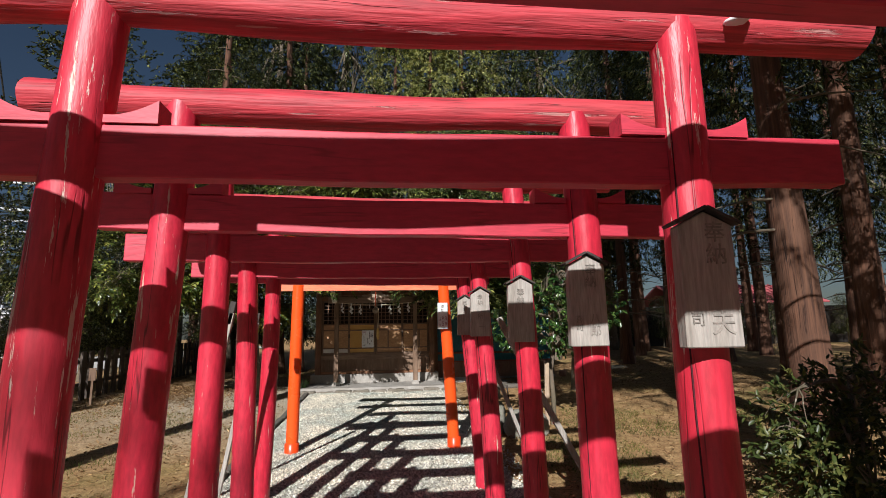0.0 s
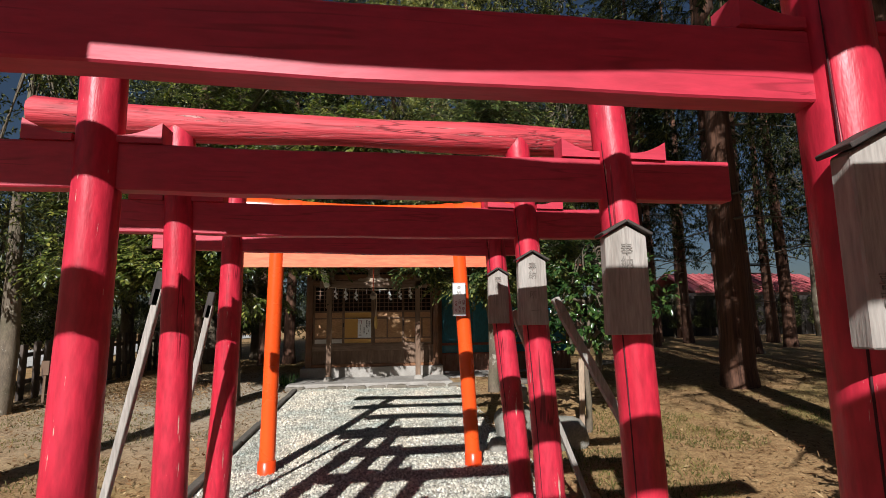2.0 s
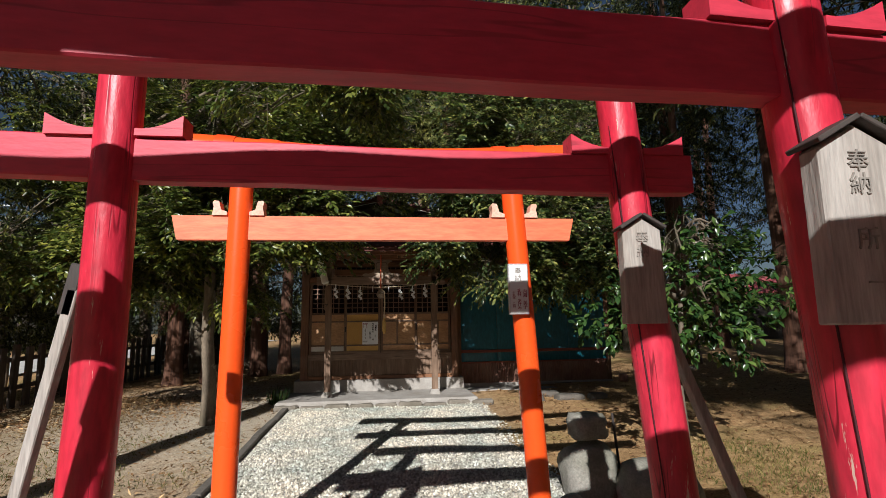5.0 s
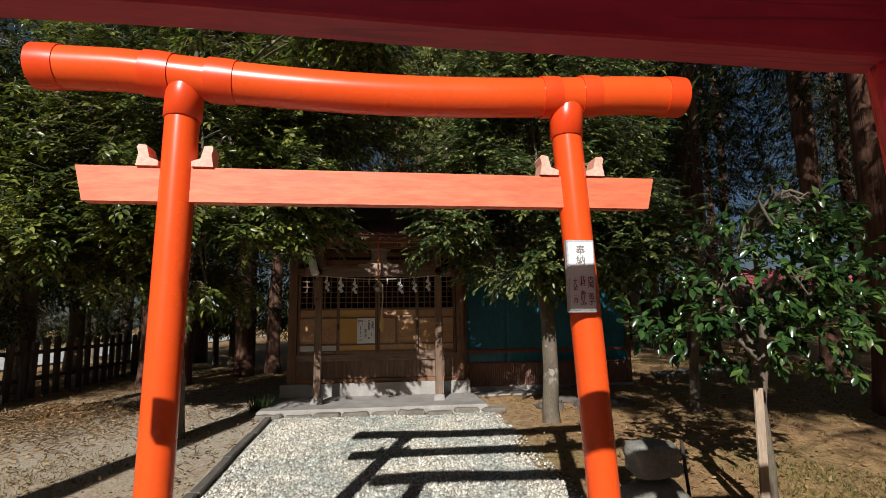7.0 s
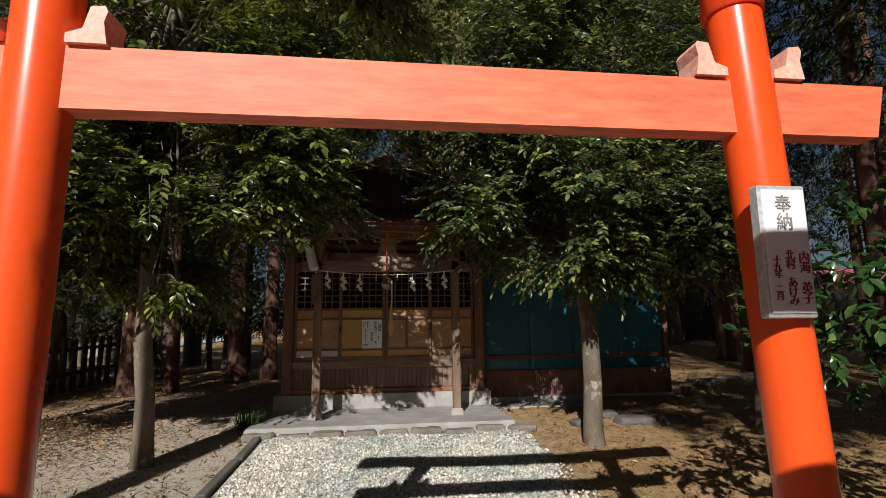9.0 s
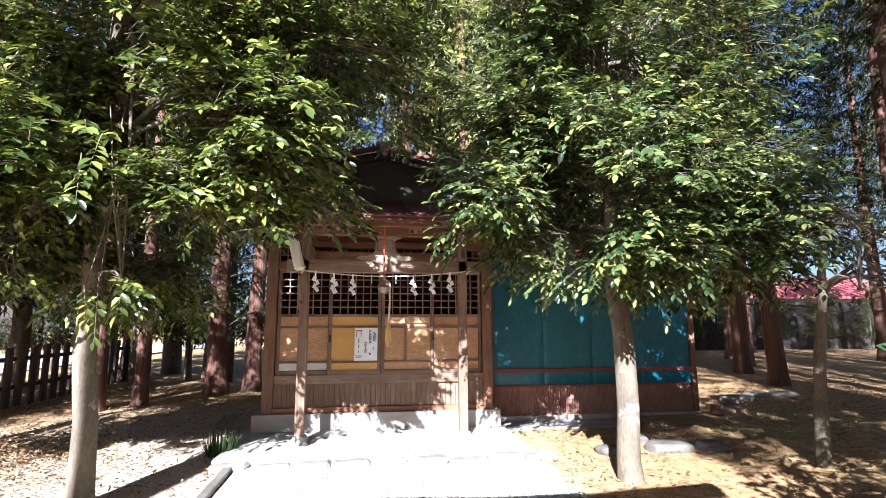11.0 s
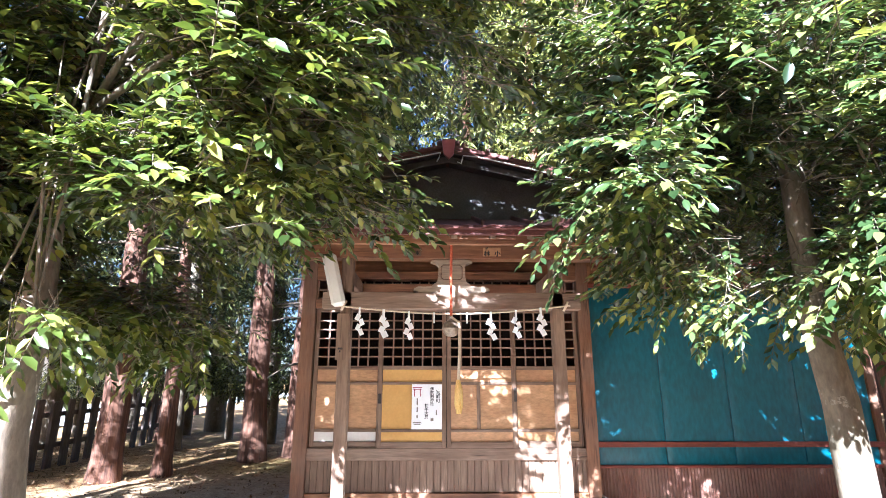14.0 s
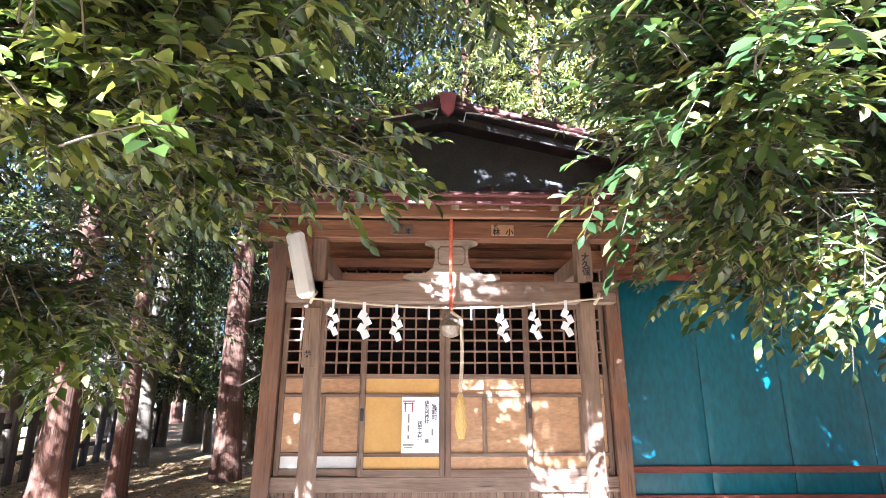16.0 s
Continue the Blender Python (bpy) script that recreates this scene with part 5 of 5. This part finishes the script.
def plant(src, x, y, s=1.0, turn=0.0):
    return copy_thing(src, Matrix.Translation((x, y, gz(x, y) - 0.03)) @ Matrix.Rotation(turn, 4, "Z") @ Matrix.Scale(s, 4))


cA = cedar(21, 15, 0.27, 4.6, 900, "tall dark cedar with reddish furrowed bark", "cedars round the shrine")
cB = cedar(22, 17, 0.22, 5.5, 800, "tall slim cedar with drooping dark sprays", "cedars round the shrine")
cC = cedar(23, 13, 0.19, 3.4, 850, "slim cedar with low dead branches", "cedars round the shrine")
cA.matrix_basis = Matrix.Translation((5.75, 6.5, gz(5.75, 6.5) - 0.03))
cB.matrix_basis = Matrix.Translation((-3.55, 18.4, gz(-3.5, 18.4) - 0.03))
cC.matrix_basis = Matrix.Translation((-2.9, 18.9, gz(-3, 19) - 0.03))
cD = cedar(25, 15, 0.17, 3.2, 1300, "tall cypress with drooping sprays painted pale yellow-green as if sunlit", "cedars round the shrine", mat=M_needles_sunlit)
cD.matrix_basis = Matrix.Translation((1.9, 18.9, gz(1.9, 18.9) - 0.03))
rs = random.Random(3)
# cedars with y below 2 are unseen, added to shade the eastern forest floor
for src, x, y, s in ((cA, 6.9, 10.9, 1.15), (cA, 3.6, 2.5, 1.25), (cB, -5.15, 16.6, 0.95), (cC, -4.5, 17.0, 0.7), (cB, 9.6, 19.5, 1), (cC, 11.2, 21.5, 1.1), (cA, 12.9, 24.4, 0.85),
                     (cB, 13.9, 23.4, 1), (cC, 12.2, 17.2, 1), (cB, 15.5, 19.5, 1.1), (cA, 17.3, 22.5, 0.9), (cC, 19.5, 18, 1.1), (cB, 8.2, 24.5, 1), (cC, 10.4, 27.5, 1.1),
                     (cB, 16.5, 28, 1.1), (cB, 9.2, 14.4, 0.95), (cC, 14.8, 14.6, 1), (cC, 11.4, 9.6, 1), (cB, 15.5, 8.5, 1.1), (cC, 9.4, 5.4, 1.0),
                     (cB, 13.2, 4.2, 1), (cA, 17.5, 5.8, 1), (cB, -6.6, 21.5, 1), (cC, -8.4, 24, 1.1),
                     (cB, -9.5, 29, 1.1), (cC, 13.5, 32, 1.2), (cB, 22, 9, 1.1), (cA, 7.5, 1.5, 1), (cB, 10.5, -0.5, 1), (cA, 6.2, -2.5, 1), (cB, 8.8, -5, 1), (cC, 12.5, -3.5, 1.1), (cA, 15, 0.5, 1),
                     (cC, 5.2, -6.5, 1), (cB, 8.0, 7.6, 1), (cC, 10.2, 12, 1.0), (cA, 12.8, 12.2, 0.9), (cC, 8.4, 17, 1), ):
    plant(src, x, y, s, rs.uniform(0, 6.28))

# dense broad-leaved trees behind
bA = broadleaf("broadleaf_tree", "dense dark evergreen broad-leaved tree with low drooping boughs", (0, 0, 0), [(0, 0, -0.2), (0.05, 0, 1.2), (0, 0.05, 2.6), (0.1, 0, 4.5), (0, 0, 7)], [0.2, 0.17, 0.15, 0.1, 0.04],
               [(0, 0, 3.2, 2.4, 2.3, 1.5), (0.3, 0, 5.4, 2.3, 2.2, 1.7), (-0.2, 0.1, 7.6, 1.8, 1.8, 1.5), (-1.3, -0.6, 2.6, 1.2, 1.2, 0.9), (1.4, -0.5, 2.9, 1.2, 1.2, 0.9)],
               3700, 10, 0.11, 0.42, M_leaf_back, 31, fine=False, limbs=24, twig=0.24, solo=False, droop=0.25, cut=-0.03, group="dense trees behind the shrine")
bB = broadleaf("broadleaf_tree", "tall evergreen broad-leaved tree with an uneven crown", (0, 0, 0), [(0, 0, -0.2), (-0.05, 0, 1.4), (0, 0.05, 3), (0.1, 0, 5.5), (0, 0, 9)], [0.22, 0.19, 0.16, 0.11, 0.04],
               [(0, 0, 4.2, 2.2, 2.2, 1.6), (0.5, 0, 6.6, 2.3, 2.2, 1.6), (-0.4, 0.1, 9.0, 1.9, 1.8, 1.5), (-1.6, -0.3, 5.6, 1.3, 1.2, 1.0), (0.2, 0, 10.8, 1.2, 1.2, 1.0)],
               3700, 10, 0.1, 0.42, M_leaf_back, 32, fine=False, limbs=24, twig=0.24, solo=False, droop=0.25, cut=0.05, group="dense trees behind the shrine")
bA.matrix_basis = Matrix.Translation((-7.4, 16.2, 0.3))
bB.matrix_basis = Matrix.Translation((-5.6, 19.6, 0.35))
# bB at (6.6, 0.6) and (-9.6, 8.0) are unseen, added for their shade
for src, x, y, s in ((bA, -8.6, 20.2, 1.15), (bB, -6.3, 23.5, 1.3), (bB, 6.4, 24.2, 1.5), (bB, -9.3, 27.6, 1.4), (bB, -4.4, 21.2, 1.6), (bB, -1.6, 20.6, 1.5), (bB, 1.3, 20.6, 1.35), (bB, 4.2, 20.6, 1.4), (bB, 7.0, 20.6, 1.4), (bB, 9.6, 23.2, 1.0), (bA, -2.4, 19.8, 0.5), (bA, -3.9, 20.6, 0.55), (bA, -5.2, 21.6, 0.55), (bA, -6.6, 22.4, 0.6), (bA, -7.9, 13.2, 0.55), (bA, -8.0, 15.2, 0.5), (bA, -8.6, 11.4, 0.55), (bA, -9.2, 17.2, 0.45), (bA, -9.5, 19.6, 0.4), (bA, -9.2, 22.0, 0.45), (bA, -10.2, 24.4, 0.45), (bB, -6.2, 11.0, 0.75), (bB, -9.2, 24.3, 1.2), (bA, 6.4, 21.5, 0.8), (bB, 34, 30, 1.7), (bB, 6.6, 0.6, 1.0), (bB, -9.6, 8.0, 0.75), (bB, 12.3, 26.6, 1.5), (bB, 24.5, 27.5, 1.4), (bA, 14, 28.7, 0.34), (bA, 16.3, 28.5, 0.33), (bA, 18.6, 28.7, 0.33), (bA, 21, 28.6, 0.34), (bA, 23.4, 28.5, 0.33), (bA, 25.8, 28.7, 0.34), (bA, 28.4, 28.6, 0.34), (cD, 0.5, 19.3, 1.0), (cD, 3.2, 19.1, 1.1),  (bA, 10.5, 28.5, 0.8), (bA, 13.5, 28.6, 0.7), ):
    plant(src, x, y, s, rs.uniform(0, 6.28))
# unseen trees added behind the start to hold back skylight from the gates
for x, y, q in ((6.5, -9, 1.3), (10, -12, 1.4), (3.5, -16, 1.5), (14, -8, 1.4), (17, -3, 1.4), (-20, -6, 1.3), (-24, 2, 1.3), (-17, -14, 1.4), (-9, -17, 1.5)):
    plant(bA, x, y, q, rs.uniform(0, 6.28))
# tree whose trunk throws its shadow over the earth beside the path
cE = cedar(27, 20, 0.23, 13.5, 420, "tall cedar with a long bare trunk", "cedars round the shrine")
cE.matrix_basis = Matrix.Translation((-5.0, 3.8, gz(-5, 3.8) - 0.03))


# unseen tall trees added beside the gates behind the walk's start, so their crowns shade the earth east of the path
copy_thing(cB, Matrix.Translation((2.0, -3.1, 0)) @ Matrix.Diagonal((0.8, 0.8, 1.5, 1)))
broadleaf("broadleaf_tree", "added unseen tall evergreen, its high spreading crown shades the earth", (3.0, -0.9, 0),
          [(3.0, -0.9, -0.2), (3.0, -0.85, 2.5), (2.9, -0.7, 5), (2.6, -0.4, 7.4), (2.3, 0, 9.5)], [0.24, 0.2, 0.17, 0.12, 0.05],
          [(1.4, 0.9, 8.0, 1.7, 1.7, 0.7), (2.6, 0.2, 8.8, 2.0, 2.0, 0.9), (0.4, 0.1, 8.6, 1.3, 1.5, 0.6), (3.6, 1.6, 7.8, 1.6, 1.6, 0.7), (2.2, 2.4, 7.4, 1.5, 1.4, 0.6), (2.2, -1.4, 9.6, 1.8, 1.6, 0.8)],
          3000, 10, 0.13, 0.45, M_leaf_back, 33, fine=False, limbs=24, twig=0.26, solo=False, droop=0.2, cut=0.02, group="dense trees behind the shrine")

# pale dead trunk behind the roof
dead = thing("dead_trunk", "bare pale dead trunk behind the shrine roof", "tree", (0.95, 18.0, 0.4))
part("trunk", tube([(0.95, 18, 0.3), (0.97, 18, 3), (0.93, 18, 6.2)], [0.09, 0.075, 0.06], 10, wob=0.15), M_wood_pale, dead, smooth=True)


# ---- stones, stakes, fences ----
def rock(name, label, c, s, seed, flat=0.0, mat=M_stone):
    bm = bmesh.new()
    bmesh.ops.create_icosphere(bm, subdivisions=3, radius=1)
    for v in bm.verts:
        q = v.co.copy()
        mx = max(abs(q.x), abs(q.y), abs(q.z))
        q = q.lerp(q / mx * 0.85, flat)
        q *= 1 + 0.16 * noise.noise(q * 1.6 + Vector((seed * 3.1, 0, 0))) + 0.05 * noise.noise(q * 5 + Vector((seed, 5, 0)))
        v.co = Vector((q.x * s[0], q.y * s[1], q.z * s[2])) + Vector(c)
    ob = part(name, bm, mat, None, "", True)
    return tagged(ob, label, "stone")


zs0 = gz(1.6, 8.0)
rock("base_stone", "rough grey boulder used as the base of a stone marker", (1.66, 8.02, zs0 + 0.16), (0.26, 0.22, 0.31), 1, 0.5)
rock("stone_block", "squared weathered stone block lying on a boulder", (1.67, 8.02, zs0 + 0.58), (0.17, 0.16, 0.125), 2, 0.85)
rock("boulder", "rounded grey boulder beside the path", (2.15, 7.75, gz(2.1, 7.7) + 0.12), (0.36, 0.3, 0.25), 3, 0.2)
rock("boulder", "small flat stone on the earth", (1.35, 7.6, gz(1.35, 7.6) + 0.05), (0.12, 0.1, 0.12), 4, 0.3)
for fx, fy, fw, fd, fs in ((3.25, 12.75, 0.3, 0.2, 5), (3.0, 13.2, 0.22, 0.16, 8), (3.75, 12.65, 0.2, 0.17, 6), (2.55, 12.7, 0.24, 0.15, 7)):
    rock("flat_stone", "low dark flat stone half sunk in the earth before the wing", (fx, fy, gz(fx, fy) + 0.015), (fw, fd, 0.085), fs, 0.55, M_kerb)
for fx, fy, fw, fs in ((6.3, 15.6, 0.3, 9), (6.9, 15.8, 0.26, 10), (7.4, 15.75, 0.3, 11), (6.0, 15.3, 0.2, 12)):
    rock("flat_stone", "pale flat stone lying in a row by a cedar", (fx, fy, gz(fx, fy) + 0.03), (fw, 0.16, 0.07), fs, 0.6, M_edge_stone)
rock("brick_lump", "broken reddish brick beside the wing corner", (5.12, 14.45, gz(5.1, 14.4) + 0.07), (0.1, 0.09, 0.1), 13, 0.7, M_ribbed)
stake = new("stake", None)
stake.location = (2.64, 8.22, gz(2.64, 8.22))
tagged(stake, "pale wooden marker stake in the earth", "stake")
part("board", box((2.64, 8.22, 0.58), (0.075, 0.02, 1.0), Euler((0, 0.04, 0.1)).to_matrix(), 0.003), M_stake, stake)
rod = thing("rod", "thin dark iron rod in the earth", "stake", (2.0, 8.15, 0.1))
part("shaft", tube([(2.03, 8.15, 0.0), (1.97, 8.15, 0.75)], 0.012, 8), M_dark_wood, rod)
sgn = thing("small_sign", "small blank wooden sign on a stick", "sign", (-6.1, 11.9, gz(-6, 11.9)))
part("stick", box((-6.1, 11.92, 0.5), (0.045, 0.03, 0.95), None, 0.003), M_wood_pale, sgn)
part("board", box((-6.1, 11.9, 0.85), (0.14, 0.014, 0.26), None, 0.003), M_wood_pale, sgn)

fern = thing("fern_tuft", "low green grass tuft beside the apron", "plant", (-1.98, 13.1, gz(-2, 13.1)))
rng = np.random.default_rng(41)
n = 160
an = rng.uniform(0, 6.283, n)
b = np.stack([-1.98 + 0.1 * np.cos(an), 13.1 + 0.1 * np.sin(an), np.full(n, gz(-2, 13.1))], 1)
v, f = leaves(b, np.stack([np.cos(an) * 0.7, np.sin(an) * 0.7, rng.uniform(0.5, 1.4, n)], 1), np.stack([np.cos(an), np.sin(an), np.full(n, 0.6)], 1) * -1, rng.uniform(0.15, 0.33, n), np.full(n, 0.014), 0.2, -0.35, True)
tagged(part("foliage", np_mesh("foliage", v, f, M_leaf_cam), M_leaf_cam, fern), kind="stuff")

fence = thing("fence", "dark stained wooden picket fence along the grove", "fence", (-6.7, 14, 0.2))
rs = random.Random(8)
for k in range(46):
    y = 6.5 + k * 0.36
    h = 1.15 + rs.uniform(-0.05, 0.05)
    x = -6.7 + rs.uniform(-0.03, 0.03)
    part("picket", box((x, y, gz(x, y) + h / 2 - 0.05), (0.06, 0.15, h), Euler((rs.uniform(-0.03, 0.03), rs.uniform(-0.03, 0.03), 0)).to_matrix(), 0.008), M_fence, fence)
for z in (0.35, 0.85):
    for k in range(6):
        y = 6.5 + k * 2.75
        part("rail", box((-6.76, y + 1.37, gz(-6.7, y + 1.37) + z), (0.045, 2.74, 0.08), Euler((0.033 if y < 12.5 else 0.012, 0, 0)).to_matrix(), 0.005), M_fence, fence)
fence2 = thing("fence", "board fence at the far grove edge, coloured dark as if shaded", "fence", (20, 30, 0.7))
for k in range(70):
    x = 8 + k * 0.45
    part("picket", box((x, 30 + 0.02 * math.sin(k), gz(x, 30) + 1.15), (0.446, 0.05, 2.4), None, 0.01), M_fence_shaded, fence2)
for z in (0.5, 1.3):
    part("rail", box((23.6, 30.06, gz(20, 30) + z), (31.5, 0.06, 0.1), None, 0.01), M_fence_shaded, fence2)


# ---- far houses and wires ----
def far_house(name, label, x0, x1, y0, y1, z1, ridge, roof_mat, rows, cols):
    g = thing(name, label, "house", ((x0 + x1) / 2, (y0 + y1) / 2, 0.3))
    w = part("wall", span(x0, x1, y0, y1, 0.2, z1, 0.02), M_farwall, g)
    ym = (y0 + y1) / 2
    bm = bmesh.new()
    for s in (-1, 1):
        a = math.atan2(ridge - z1, (y1 - y0) / 2 + 0.6)
        add_box(bm, ((x0 + x1) / 2, ym + s * ((y1 - y0) / 4 + 0.3), (z1 + ridge) / 2), (x1 - x0 + 1.2, ((y1 - y0) / 2 + 0.6) / math.cos(a), 0.12), Euler((-s * a, 0, 0)).to_matrix(), 0.02)
    rf = part("roof", bm, roof_mat, g)
    nb = int((x1 - x0) / 0.5)
    for k in range(nb):
        a = math.atan2(ridge - z1, (y1 - y0) / 2 + 0.6)
        part("roof_rib", box((x0 + 0.25 + k * 0.5, ym - ((y1 - y0) / 4 + 0.3), (z1 + ridge) / 2 + 0.09), (0.08, ((y1 - y0) / 2 + 0.6) / math.cos(a), 0.07), Euler((a, 0, 0)).to_matrix(), 0.01), roof_mat, rf)
    for r in range(rows):
        for c in range(cols):
            x = x0 + (c + 0.5) * (x1 - x0) / cols
            z = 1.5 + r * 2.6
            wi = part("window", span(x - 0.8, x + 0.8, y0 - 0.05, y0 - 0.003, z - 0.6, z + 0.6, 0.01), M_steel, g)
            for s in (-1, 1):
                part("pane", span(x + s * 0.4 - 0.34, x + s * 0.4 + 0.34, y0 - 0.07, y0 - 0.052, z - 0.52, z + 0.52, 0.005), M_farglass, wi)
    return g


far_house("house", "low far house with a red ribbed roof and white walls", 21.5, 31.5, 34, 40, 3.4, 4.9, M_iron_roof, 1, 4)
far_house("house", "far white two-storey house with a green roof", -34, -24.5, 38, 46, 5.3, 6.6, M_farroof, 2, 4)
rail = thing("balcony_rail", "white far balcony railing of a house", "railing", (-29, 37.4, 3.0))
for k in range(22):
    part("baluster", box((-34 + k * 0.45, 37.4, 3.2), (0.05, 0.05, 1.0), None, 0.0), M_farwall, rail)
part("deck", span(-34.2, -24.3, 37.3, 38, 2.55, 2.7, 0.01), M_farwall, rail)
part("handrail", span(-34.2, -24.3, 37.35, 37.45, 3.68, 3.76, 0.01), M_farwall, rail)
for px0, py0, h in ((-19.5, 26.0, 10.5), (-31.5, 46.0, 12.0)):
    po = thing("utility_pole", "tall steel utility pole with cross arms and insulators", "pole", (px0, py0, 0.3), "poles beside the railway")
    part("mast", tube([(px0, py0, 0.2), (px0, py0, h)], [0.16, 0.1], 12), M_steel, po)
    for k, z in enumerate((h - 0.4, h - 1.3, h - 2.6)):
        arm = part("cross_arm", box((px0 + 0.9, py0, z), (3.4, 0.1, 0.12), Euler((0, 0.05 * (k - 1), 0.2)).to_matrix(), 0.01), M_steel, po)
        for q in (-0.6, 0.4, 1.4, 2.2):
            part("insulator", tube([(px0 + q, py0, z + 0.06), (px0 + q, py0, z + 0.26)], [0.05, 0.04], 8), M_dark_wood, arm)
for k, (z0, z1, dx) in enumerate(((10.2, 11.7, 0.4), (9.3, 10.8, 1.4), (8.0, 9.4, 2.2), (7.2, 8.4, -0.4), (6.4, 7.6, 0.2))):
    wbm = []
    for i in range(17):
        t = (i - 6) / 8
        wbm.append((-19.5 + dx - 12 * t, 26 + 20 * t, z0 + (z1 - z0) * t - 2.4 * t * (1 - t) * 0.5))
    wi = thing("overhead_wire", "black overhead cable between the poles", "cable", (-19.5, 26, 8), "overhead cables")
    part("cable", tube(wbm, 0.022, 5), M_wire, wi)
